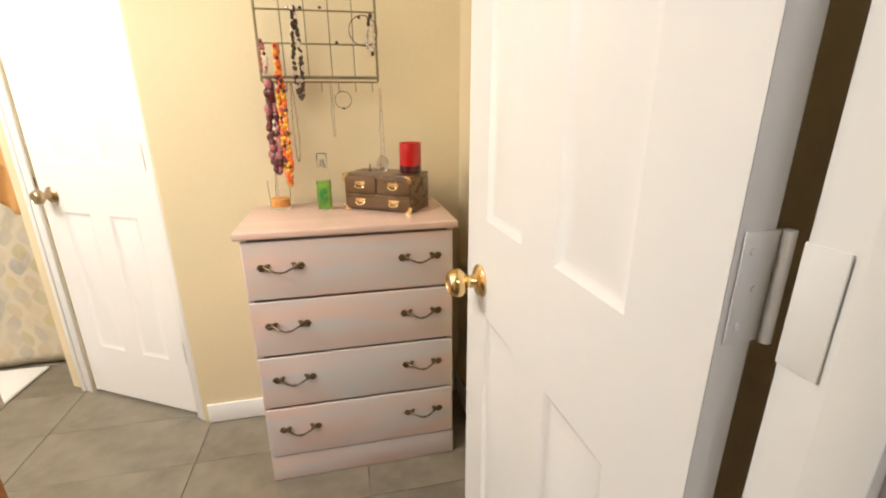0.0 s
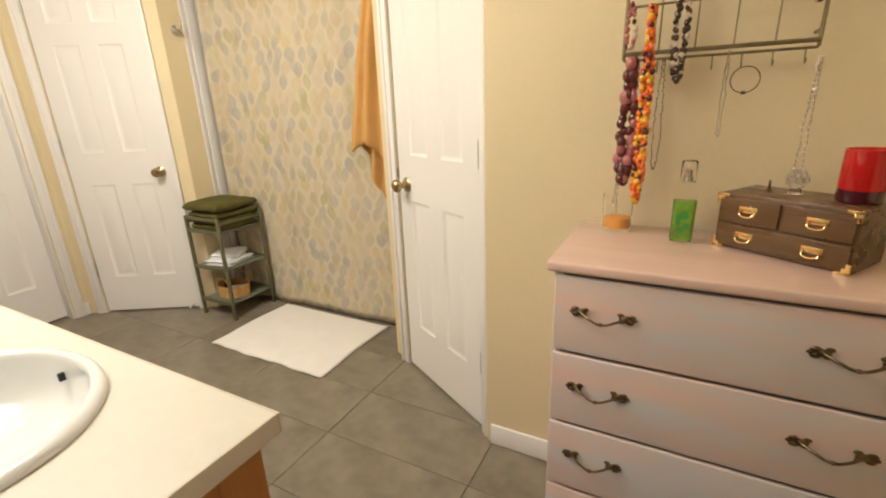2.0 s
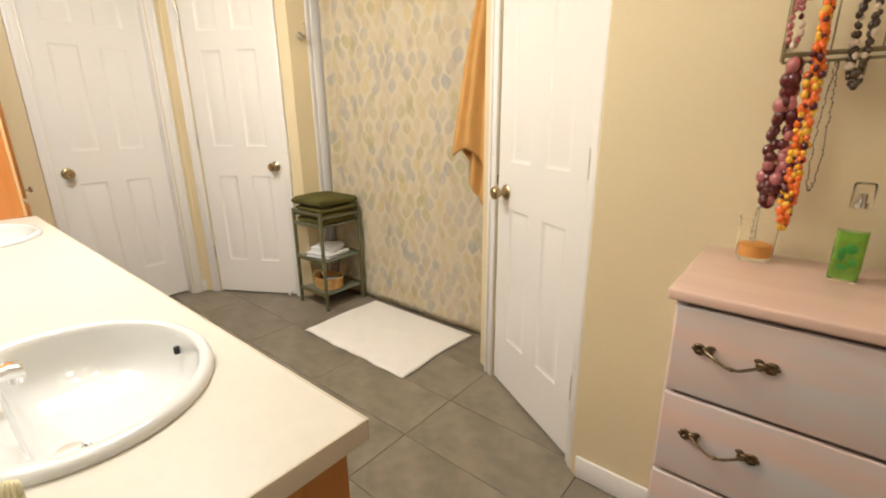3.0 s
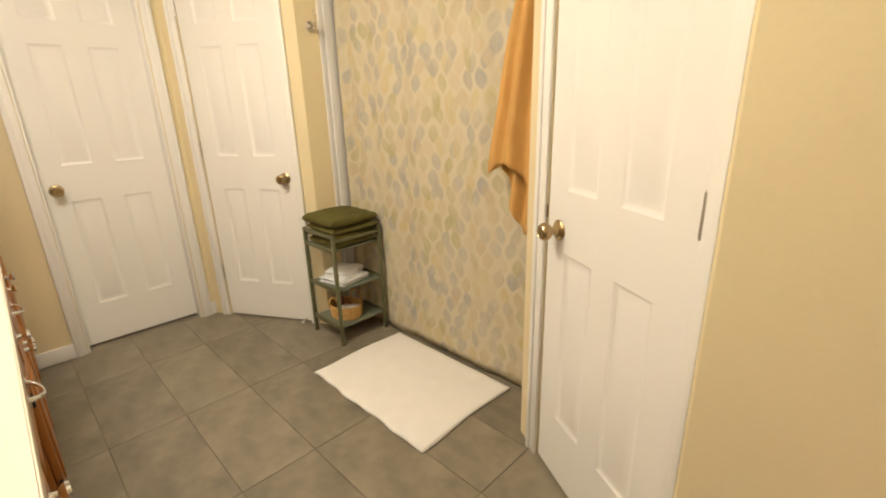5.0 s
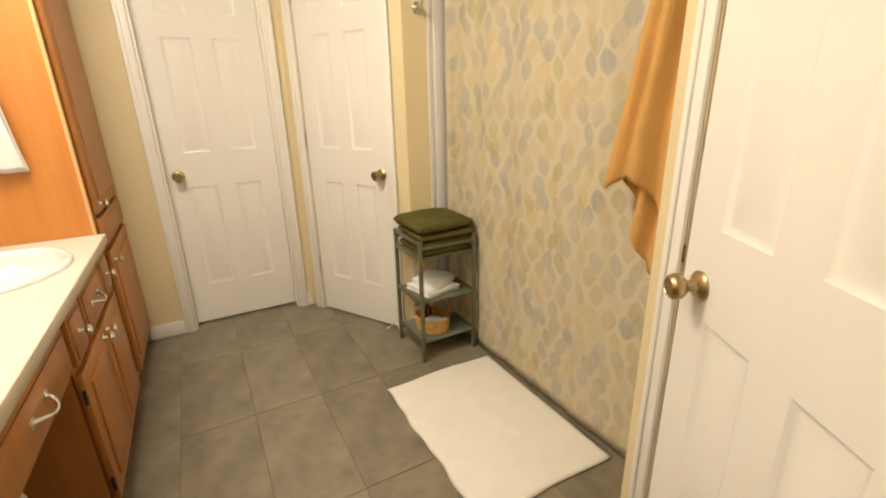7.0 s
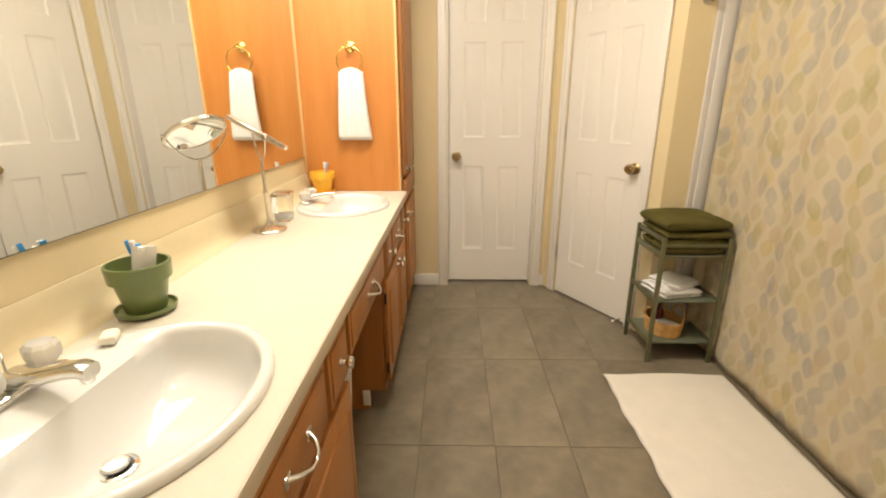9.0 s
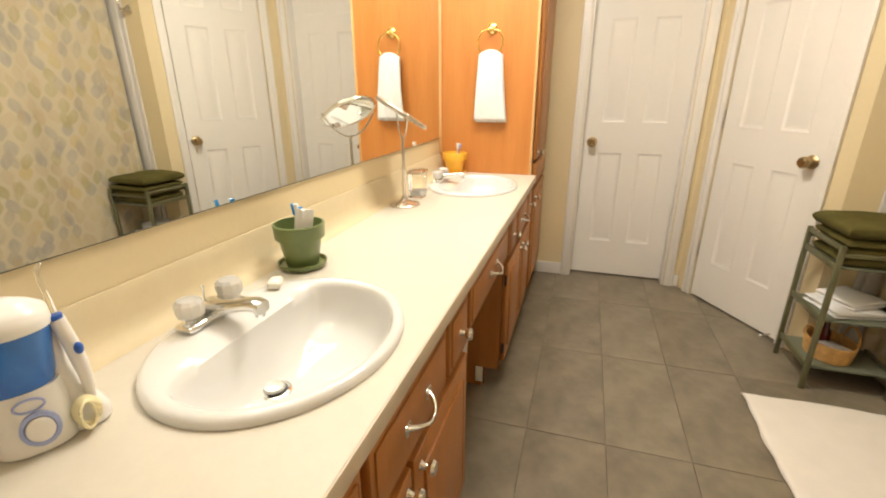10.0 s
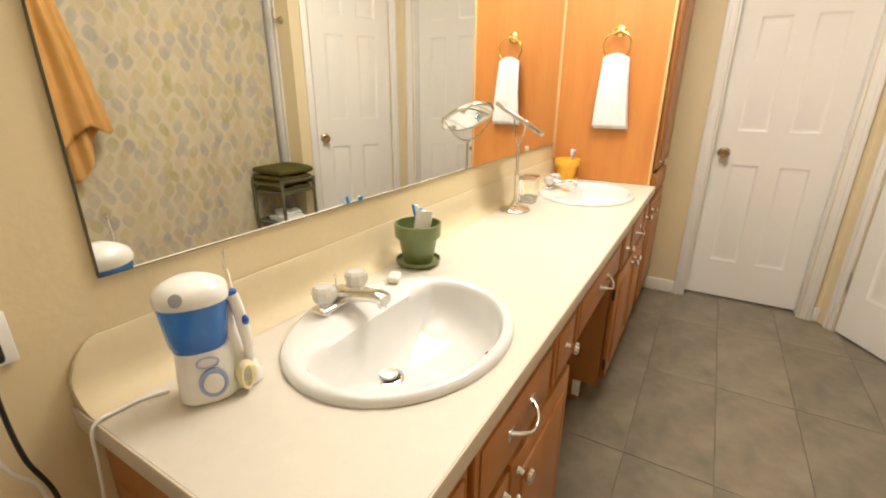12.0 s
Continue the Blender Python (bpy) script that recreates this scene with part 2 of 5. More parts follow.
BEAD_IVORY = surface("ivory_bead", (0.62, 0.50, 0.38), 0.3, vary=0.2, bump=0.0)
BEAD_TEAL = surface("teal_bead", (0.16, 0.42, 0.40), 0.2, vary=0.2, bump=0.0, coat=0.3)
FIBRE = surface("surround_fibreglass", (0.66, 0.64, 0.62), 0.3, vary=0.03)
CARPET = surface("bedroom_carpet", (0.35, 0.28, 0.2), 0.95, vary=0.15, fine=300, bump=0.5)
FROSTED = surface("cloudy_acrylic", (0.88, 0.88, 0.86), 0.12, vary=0.03, bump=0.0, trans=0.55, rvar=0.03)
CURTAIN = curtain_cloth()


# ---- mesh helpers ----
def bm_box(x0, y0, z0, x1, y1, z1, bevel=0.0, bm=None, segs=2):
    own = bmesh.new()
    r = bmesh.ops.create_cube(own, size=1.0)
    for v in r["verts"]:
        v.co = Vector((x0 + (v.co.x + 0.5) * (x1 - x0), y0 + (v.co.y + 0.5) * (y1 - y0), z0 + (v.co.z + 0.5) * (z1 - z0)))
    if bevel:
        bmesh.ops.bevel(own, geom=own.edges[:], offset=bevel, segments=segs, profile=0.5, affect="EDGES")
    return merge(bm, own)


def merge(bm, own):
    if bm is None:
        return own
    tmp = bpy.data.meshes.new("tmp")
    own.to_mesh(tmp)
    own.free()
    bm.from_mesh(tmp)
    bpy.data.meshes.remove(tmp)
    return bm


def bm_lathe(profile, n=32, bm=None, axis=None, squash=1.0):
    """Turn (radius, height) pairs round z; axis: a matrix that places the result."""
    own = bmesh.new()
    rings = []
    for r, z in profile:
        if r < 1e-5:
            rings.append([own.verts.new((0, 0, z))])
        else:
            rings.append([own.verts.new((r * math.cos(2 * math.pi * k / n), squash * r * math.sin(2 * math.pi * k / n), z)) for k in range(n)])
    for a, b in zip(rings, rings[1:]):
        for k in range(n):
            k2 = (k + 1) % n
            if len(a) == 1 and len(b) == 1:
                continue
            if len(a) == 1:
                own.faces.new((a[0], b[k2], b[k]))
            elif len(b) == 1:
                own.faces.new((a[k], a[k2], b[0]))
            else:
                own.faces.new((a[k], a[k2], b[k2], b[k]))
    bmesh.ops.recalc_face_normals(own, faces=own.faces[:])
    if axis is not None:
        own.transform(axis)
    return merge(bm, own)


def bm_tube(points, r, n=8, bm=None, closed=False, taper=None):
    """A round bar along a line of points."""
    own = bmesh.new()
    pts = [Vector(p) for p in points]
    rings = []
    count = len(pts)
    up = Vector((0.13, 0.21, 0.97))
    for k, p in enumerate(pts):
        a = pts[(k - 1) % count] if closed or k else p
        b = pts[(k + 1) % count] if closed or k < count - 1 else p
        d = (b - a).normalized()
        side = d.cross(up)
        if side.length < 0.05:
            side = d.cross(Vector((1, 0, 0)))
        side.normalize()
        top = side.cross(d).normalized()
        rr = r if taper is None else r * taper[k]
        rings.append([own.verts.new(p + rr * (math.cos(2 * math.pi * j / n) * side + math.sin(2 * math.pi * j / n) * top)) for j in range(n)])
    pairs = list(zip(rings, rings[1:])) + ([(rings[-1], rings[0])] if closed else [])
    for a, b in pairs:
        for j in range(n):
            own.faces.new((a[j], a[(j + 1) % n], b[(j + 1) % n], b[j]))
    if not closed:
        own.faces.new(rings[0][::-1])
        own.faces.new(rings[-1])
    bmesh.ops.recalc_face_normals(own, faces=own.faces[:])
    return merge(bm, own)


def smooth_path(points, n=8):
    """Catmull-Rom points through the given ones."""
    p = [Vector(q) for q in points]
    p = [2 * p[0] - p[1]] + p + [2 * p[-1] - p[-2]]
    out = []
    for k in range(1, len(p) - 2):
        for j in range(n):
            t = j / n
            a, b, c, d = p[k - 1:k + 3]
            out.append(0.5 * (2 * b + (c - a) * t + (2 * a - 5 * b + 4 * c - d) * t * t + (3 * b - a - 3 * c + d) * t ** 3))
    return out + [p[-2]]


def bm_ball(x, y, z, r, bm=None, n=8, sz=1.0):
    own = bmesh.new()
    bmesh.ops.create_uvsphere(own, u_segments=n, v_segments=max(5, n * 3 // 4), radius=r)
    own.transform(Matrix.Translation((x, y, z)) @ Matrix.Diagonal((1, 1, sz, 1)))
    return merge(bm, own)


def mesh_of(name, bm, material, smooth=None):
    me = bpy.data.meshes.new(name)
    bm.normal_update()
    bm.to_mesh(me)
    bm.free()
    me.materials.append(material)
    if smooth is not None:
        me.shade_smooth()
        if smooth:
            me.set_sharp_from_angle(angle=radians(smooth))
    return me


def part(name, bm, material, parent=None, label="", smooth=40):
    ob = new(name, mesh_of(name, bm, material, smooth))
    ob.parent = parent
    if label:
        tagged(ob, label)
    return ob


def thing(name, label, category, at=(0, 0, 0), rz=0.0, group="", kind=""):
    ob = new(name)
    ob.empty_display_size = 0.05
    ob.matrix_world = pose(*at, 0, 0, rz)
    return tagged(ob, label, category, group, kind)


def structure(name, bm, material, label, category="wall", smooth=40):
    return tagged(part(name, bm, material, None, smooth=smooth), label, category, kind="structure")


def drape(name, fn, nu, nv, material, parent=None, thick=0.004, uv=None):
    """A sheet of cloth from a function of u and v, thickened."""
    bm = bmesh.new()
    grid = [[bm.verts.new(fn(i / nu, j / nv)) for i in range(nu + 1)] for j in range(nv + 1)]
    lay = bm.loops.layers.uv.new("UVMap") if uv else None
    for j in range(nv):
        for i in range(nu):
            f = bm.faces.new((grid[j][i], grid[j][i + 1], grid[j + 1][i + 1], grid[j + 1][i]))
            if lay:
                for lp, (a, b) in zip(f.loops, ((i, j), (i + 1, j), (i + 1, j + 1), (i, j + 1))):
                    lp[lay].uv = uv(a / nu, b / nv)
    ob = part(name, bm, material, parent, smooth=0)
    mod = ob.modifiers.new("thickness", "SOLIDIFY")
    mod.thickness, mod.offset = thick, 0
    return ob


# ---- walls ----
H = 2.44


def frame_of(p0, p1):
    """Matrix of a wall line: x along it, y into the room, z up."""
    d = Vector((p1[0] - p0[0], p1[1] - p0[1], 0)).normalized()
    m = Matrix(((d.x, -d.y, 0, p0[0]), (d.y, d.x, 0, p0[1]), (0, 0, 1, 0), (0, 0, 0, 1)))
    return m, math.dist(p0, p1)


def wall(name, p0, p1, holes=(), thick=0.11, label="cream yellow painted wall with fine orange-peel texture", mat=None, ext=(0, 0)):
    m, length = frame_of(p0, p1)
    bm = bmesh.new()
    marks = [-ext[0]]
    for s0, s1, z1 in sorted(holes):
        bm_box(marks[-1], -thick, 0, s0, 0, H, bm=bm)
        bm_box(s0, -thick, z1, s1, 0, H, bm=bm)
        marks.append(s1)
    bm_box(marks[-1], -thick, 0, length + ext[1], 0, H, bm=bm)
    bm.transform(m)
    return structure(name, bm, mat or WALL, label)


def baseboard(p0, p1, s0=0.0, s1=None):
    m, length = frame_of(p0, p1)
    bm = bm_box(s0, 0.001, 0.002, s1 if s1 is not None else length, 0.013, 0.085, 0.004)
    bm.transform(m)
    return structure("baseboard", bm, WHITE, "white painted wooden baseboard along the wall", "baseboard")


VW0, VW1 = (-3.17, 0.600), (0.69, 0.600)
RW1 = (0.69, 2.055)
BW1 = (-0.365, 2.055)
D3A, D3B = (-0.36, 2.077), (-1.035, 2.459)
AL0, AL1, AL2, AL3 = (-1.035, 2.459), (-1.035, 3.40), (-2.45, 3.40), (-2.45, 2.447)
FAR0, FAR1 = (-3.17, 2.03), (-3.17, 0.600)
DOOR_H = 2.03

wall("wall_vanity", VW0, VW1, [(3.14, 3.736, DOOR_H + 0.01)], ext=(0.2, 0.12))
wall("wall_behind_door", VW1, RW1, ext=(0.0, 0.11))
wall("wall_dresser", RW1, BW1)
wall("wall_closet_angled", D3A, D3B, [(0.050, 0.637, DOOR_H + 0.004)])
wall("wall_shower_side", AL0, AL1, ext=(0.0, 0.11))
wall("wall_shower_back", AL1, AL2, label="pale moulded fibreglass shower wall behind the curtain", mat=FIBRE)
wall("wall_shower_entry", AL2, AL3, ext=(0.11, 0.0))
wall("wall_far_angled", AL3, FAR0, [(0.122, 0.714, DOOR_H + 0.004)])
wall("wall_far", FAR0, FAR1, [(0.086, 0.688, DOOR_H + 0.012)], ext=(0.0, 0.2))
baseboard(FAR0, FAR1, 0.735, 0.92)
baseboard(RW1, BW1, 0.0, 1.04)
baseboard(VW1, RW1)
baseboard(FAR0, FAR1, 0.0, 0.03)
bm = bm_lathe([(0.0, 0.0), (0.018, 0.0), (0.018, H), (0.0, H)], 20)
bm.transform(Matrix.Translation((-0.357, 2.074, 0)))
structure("wall_corner_bead", bm, WALL, "rounded cream yellow wall corner beside the closet door", "wall corner")
structure("ceiling", bm_box(-3.4, -2.2, H, 2.2, 3.6, H + 0.08), CEIL, "white textured ceiling", "ceiling")
structure("floor", bm_box(-3.5, 0.46, -0.06, 0.95, 3.6, -0.004), GROUT, "grey grout bed of the tiled bathroom floor", "floor")
structure("bedroom_floor", bm_box(-1.6, -2.2, -0.06, 2.2, 0.46, -0.002), CARPET, "beige carpet of the adjoining bedroom", "floor")
for nm, b in (("wall_bedroom_back", (-1.6, -2.3, 0, 2.2, -2.2, H)), ("wall_bedroom_west", (-1.7, -2.3, 0, -1.6, 0.488, H)), ("wall_bedroom_east", (2.2, -2.3, 0, 2.3, 0.488, H)), ("wall_bedroom_front", (0.81, 0.490, 0, 2.2, 0.600, H))):
    structure(nm, bm_box(*b), WALL, "plain cream wall of the adjoining bedroom")


# ---- doors ----
def slab_mesh(w, h, t, x0=0.0):
    """A moulded six-panel slab; room face at y=0, back at y=-t."""
    st, mid = 0.105 * w / 0.6, 0.10 * w / 0.6
    xs = [0, st, (w - mid) / 2, (w + mid) / 2, w - st, w]
    zs = [0.0, 0.235, 0.825, 1.015, 1.60, 1.71, 1.915, h]
    bm = bmesh.new()
    for y, flip in ((0.0, False), (-t, True)):
        g = [[bm.verts.new((x, y, z)) for x in xs] for z in zs]
        for j in range(len(zs) - 1):
            for i in range(len(xs) - 1):
                vs = [g[j][i], g[j][i + 1], g[j + 1][i + 1], g[j + 1][i]]
                bm.faces.new(vs if flip else vs[::-1])
    bmesh.ops.recalc_face_normals(bm, faces=bm.faces[:])
    bm.normal_update()
    for f in bm.faces[:]:
        want = 1 if f.calc_center_median().y > -t / 2 else -1
        if f.normal.y * want < 0:
            f.normal_flip()
    bm.normal_update()
    panels = []
    for f in bm.faces[:]:
        c = f.calc_center_median()
        i = sum(c.x > x for x in xs) - 1
        j = sum(c.z > z for z in zs) - 1
        if i in (1, 3) and j in (1, 3, 5):
            panels.append(f)
    bmesh.ops.inset_individual(bm, faces=panels, thickness=0.014, depth=-0.0055)
    bmesh.ops.inset_individual(bm, faces=panels, thickness=0.010, depth=-0.001)
    bmesh.ops.inset_individual(bm, faces=panels, thickness=0.030, depth=0.0048)
    edge = bm_box(0, -t + 0.0005, 0, w, -0.0005, h)
    for f in [f for f in edge.faces if abs(f.normal.y) > 0.5]:
        edge.faces.remove(f)
    bm = merge(bm, edge)
    if x0:
        bm.transform(Matrix.Translation((x0, 0, 0)))
    return bm


def knob(parent, x, z, mat, side=1, y=0.0, label="antique brass door knob"):
    """Rosette, neck and round knob on a door face; side -1 for the back face."""
    turn = Matrix.Translation((x, y, z)) @ Matrix.Rotation(radians(-90 * side), 4, "X")
    k = part("door_knob", bm_lathe([(0.0, 0.022), (0.011, 0.022), (0.011, 0.030), (0.019, 0.034), (0.0265, 0.043), (0.0275, 0.052),
                                    (0.024, 0.062), (0.019, 0.066), (0.017, 0.064), (0.0, 0.063)], 28, axis=turn), mat, parent, label)
    part("rosette", bm_lathe([(0.0, 0.0), (0.031, 0.0), (0.032, 0.004), (0.027, 0.009), (0.014, 0.013), (0.012, 0.024), (0, 0.024)], 28, axis=turn), mat, k)
    return k


def hinge(parent, x, z, y, mat=STEEL, r=0.006):
    bm = bm_tube([(x, y, z - 0.045), (x, y, z + 0.045)], r, 10)
    bm_tube([(x, y, z + 0.045), (x, y, z + 0.050)], r * 0.7, 8, bm)
    return part("hinge", bm, mat, parent, "painted steel butt hinge")


def casing(name, m, s0, s1, label, wl=0.055, wr=0.055, depth=0.11):
    """Moulded white casing and jamb round an opening between s0 and s1 of a wall line."""
    empty = tagged(new(name), label, "door frame", kind="structure")
    empty.matrix_world = m
    h = DOOR_H + 0.006

    def trim(nm, x0, z0, x1, z1):
        b = bm_box(x0, 0.001, z0, x1, 0.012, z1, 0.003)
        if z1 - z0 > x1 - x0:
            inner = x0 if abs(x0 - s1) < 0.02 else x1
            outer = x1 if inner == x0 else x0
            d = 1 if outer > inner else -1
            bm_box(min(outer, outer - d * 0.022), 0.010, z0, max(outer, outer - d * 0.022), 0.019, z1, 0.004, b)
        else:
            bm_box(x0, 0.010, z1 - 0.022, x1, 0.019, z1, 0.004, b)
        part(nm, b, WHITE, empty)

    trim("side_casing", s0 - wl, 0.0, s0 - 0.003, h + 0.055)
    trim("side_casing", s1 + 0.003, 0.0, s1 + wr, h + 0.055)
    trim("head_casing", s0 - 0.003, h + 0.003, s1 + 0.003, h + 0.055)
    return empty


m1, _ = frame_of(FAR0, FAR1)
m2, _ = frame_of(AL3, FAR0)
m3, _ = frame_of(D3A, D3B)
mv, _ = frame_of(VW0, VW1)


def door(name, m, s0, s1, recess, label, knob_s, knob_mat, hinge_s=None):
    d = tagged(new(name), label, "door", kind="structure")
    d.matrix_world = m @ Matrix.Translation((0, -recess, 0.012))
    part("slab", slab_mesh(s1 - s0, DOOR_H - 0.012, 0.035, s0), WHITE, d, smooth=25)
    knob(d, knob_s, 0.89, knob_mat)
    if hinge_s is not None:
        for z in (0.29, 1.05, 1.80):
            hinge(d, hinge_s, z, 0.010, r=0.0065)
    return d


door("door_1", m1, 0.097, 0.678, 0.075, "white six-panel closet door, closed and set back in its frame", 0.621, ANTIQUE)
casing("door_frame_1", m1, 0.086, 0.688, "white moulded door casing round the closed far door")
bm = bm_box(0.086, -0.11, 0.0, 0.0965, -0.002, DOOR_H, 0.001)
bm_box(0.6785, -0.11, 0.0, 0.688, -0.002, DOOR_H, 0.001, bm)
bm_box(0.0965, -0.11, DOOR_H + 0.001, 0.6785, -0.002, DOOR_H + 0.0115, 0.001, bm)
bm.transform(m1)
structure("door_jamb_1", bm, WHITE, "white painted door jamb", "door frame")
door("door_2", m2, 0.126, 0.710, 0.003, "white six-panel door, closed in the angled wall", 0.178, ANTIQUE, 0.713)
casing("door_frame_2", m2, 0.122, 0.714, "white moulded door casing in the angled wall", wl=0.05)
door("door_3", m3, 0.054, 0.633, 0.003, "white six-panel linen closet door, closed in the angled wall", 0.566, ANTIQUE, 0.046)
part("latch_plate", bm_box(0.634, 0.004, 0.915, 0.646, 0.0055, 0.955, 0.0005), BRONZE, bpy.data.objects["door_3"], "dark bronze latch plate")
casing("door_frame_3", m3, 0.050, 0.637, "white moulded casing round the linen closet door", wl=0.045, wr=0.06)

# the entrance door, standing open against the right wall
d4 = tagged(new("door_4"), "white six-panel entrance door with brass knob, standing wide open", "door", kind="structure")
d4.matrix_world = pose(0.527, 0.628, 0.012, 0, 0, 92.7)
part("slab", slab_mesh(0.600, DOOR_H - 0.012, 0.035), WHITE, d4, smooth=25)
knob(d4, 0.520, 0.89, BRASS, label="polished brass door knob")
knob(d4, 0.520, 0.89, BRASS, side=-1, y=-0.035, label="polished brass door knob")
for z in (0.25, 1.085, 1.80):
    bm = bm_tube([(-0.006, -0.041, z - 0.045), (-0.006, -0.041, z + 0.045)], 0.0045, 12)
    bm_box(-0.0025, -0.038, z - 0.045, -0.0005, -0.006, z + 0.045, 0.0008, bm)
    for dz in (-0.03, 0.0, 0.03):
        bm_lathe([(0.0, 0.0), (0.003, 0.0), (0.003, 0.0012), (0.0, 0.0012)], 8, bm, Matrix.Translation((-0.0025, -0.015 - 0.008 * (dz == 0), z + dz)) @ Matrix.Rotation(radians(-90), 4, "Y"))
    part("hinge", bm, WHITE, d4, "white painted steel butt hinge")
casing("door_frame_4", mv, 3.14, 3.736, "white moulded casing round the entrance doorway")
bm = bm_box(3.140, -0.115, 0.0, 3.152, -0.002, DOOR_H + 0.008, 0.001)
bm_box(3.724, -0.115, 0.0, 3.736, -0.002, DOOR_H + 0.008, 0.001, bm)
bm_box(3.152, -0.115, DOOR_H - 0.003, 3.724, -0.002, DOOR_H + 0.008, 0.001, bm)
bm_box(3.152, -0.078, 0.0, 3.163, -0.042, DOOR_H - 0.004, 0.002, bm)
bm_box(3.713, -0.078, 0.0, 3.724, -0.042, DOOR_H - 0.004, 0.002, bm)
bm_box(3.713, -0.128, 0.0, 3.81, -0.1155, DOOR_H + 0.05, 0.003, bm)
bm_box(3.08, -0.128, 0.0, 3.163, -0.1155, DOOR_H + 0.05, 0.003, bm)
for z in (0.262, 1.097, 1.812):
    bm_box(3.7215, -0.030, z - 0.045, 3.7232, -0.0005, z + 0.045, 0.0005, bm)
bm.transform(mv)
structure("door_jamb_4", bm, WHITE, "white painted jamb and stop of the entrance doorway", "door frame")

# ---- vanity ----
CX0, CX1, CY0, CY1, CZ = -0.317, -2.556, 0.600, 1.137, 0.790
FRONT = 1.108
SINKS = ((-0.758, 0.886), (-2.180, 0.886))
SA, SB = 0.246, 0.206


def back_y(x):
    return CY0 + 0.002


def countertop():
    """A laminate top with two oval cut-outs, built in strips between the holes, and its front edge."""
    top = thing("countertop", "cream laminate vanity countertop with a square front edge", "countertop")
    bm = bmesh.new()
    edges = [CX1]
    for cx, cy in sorted(SINKS):
        bm_box(edges[-1], CY0 + 0.002, CZ - 0.03, cx - SA, CY1 - 0.004, CZ, bm=bm)
        n = 48
        a, b = SA - 0.016, SB - 0.016
        for half in (1, -1):
            outer_y = CY1 - 0.004 if half > 0 else CY0 + 0.002
            prev = None
            for k in range(n + 1):
                x = cx - SA + 2 * SA * k / n
                q = (x - cx) / a
                yy = cy + half * b * math.sqrt(max(0.0, 1 - q * q))
                cur = (bm.verts.new((x, yy, CZ)), bm.verts.new((x, outer_y, CZ)), bm.verts.new((x, yy, CZ - 0.03)), bm.verts.new((x, outer_y, CZ - 0.03)))
                if prev:
                    for i, j in ((0, 1), (2, 3), (0, 2), (1, 3)):
                        bm.faces.new((prev[i], prev[j], cur[j], cur[i]))
                prev = cur
        edges.append(cx + SA)
    bm_box(edges[-1], CY0 + 0.002, CZ - 0.03, CX0 - 0.004, CY1 - 0.004, CZ, bm=bm)
    for v in bm.verts:
        if v.co.y < CY0 + 0.01:
            v.co.y = back_y(v.co.x)
    bmesh.ops.remove_doubles(bm, verts=bm.verts[:], dist=0.0002)
    bmesh.ops.recalc_face_normals(bm, faces=bm.faces[:])
    part("top_surface", bm, LAMINATE, top, smooth=30)
    bm = bm_box(CX1, CY1 - 0.0035, CZ - 0.034, CX0, CY1, CZ + 0.0005, 0.0008)
    bm_box(CX0 - 0.0035, CY0 + 0.002, CZ - 0.034, CX0, CY1 - 0.0037, CZ + 0.0005, 0.0008, bm)
    part("edge_band", bm, LAM_EDGE, top, "tan laminate edge band")
    # coved backsplash with its rounded end
    bm = bmesh.new()
    prof = [(0.060, 0.0006), (0.044, 0.003), (0.030, 0.010), (0.020, 0.022), (0.013, 0.040), (0.009, 0.070), (0.005, 0.090), (0.003, 0.096), (0.0, 0.096), (0.0, 0.0006)]
    prev = None
    xs = [CX1 + 0.001 + (CX0 - CX1 - 0.075) * k / 20 for k in range(21)] + [CX0 - 0.07 + 0.066 * math.sin(math.pi / 2 * k / 8) for k in range(9)]
    for x in xs:
        over = max(0.0, (x - (CX0 - 0.07)) / 0.07)
        lim = 0.10 * math.sqrt(max(0.04, 1 - over ** 2.4))
        cur = [bm.verts.new((x, back_y(x) + y, CZ + min(z, max(lim, 0.001)))) for y, z in prof]
        if prev:
            for i in range(len(prof)):
                j = (i + 1) % len(prof)
                bm.faces.new((prev[i], prev[j], cur[j], cur[i]))
        else:
            bm.faces.new(cur)
        prev = cur
    bm.faces.new(prev[::-1])
    bmesh.ops.recalc_face_normals(bm, faces=bm.faces[:])
    part("backsplash", bm, SPLASH, top, "coved cream laminate backsplash with a rounded end")
    return top


countertop()


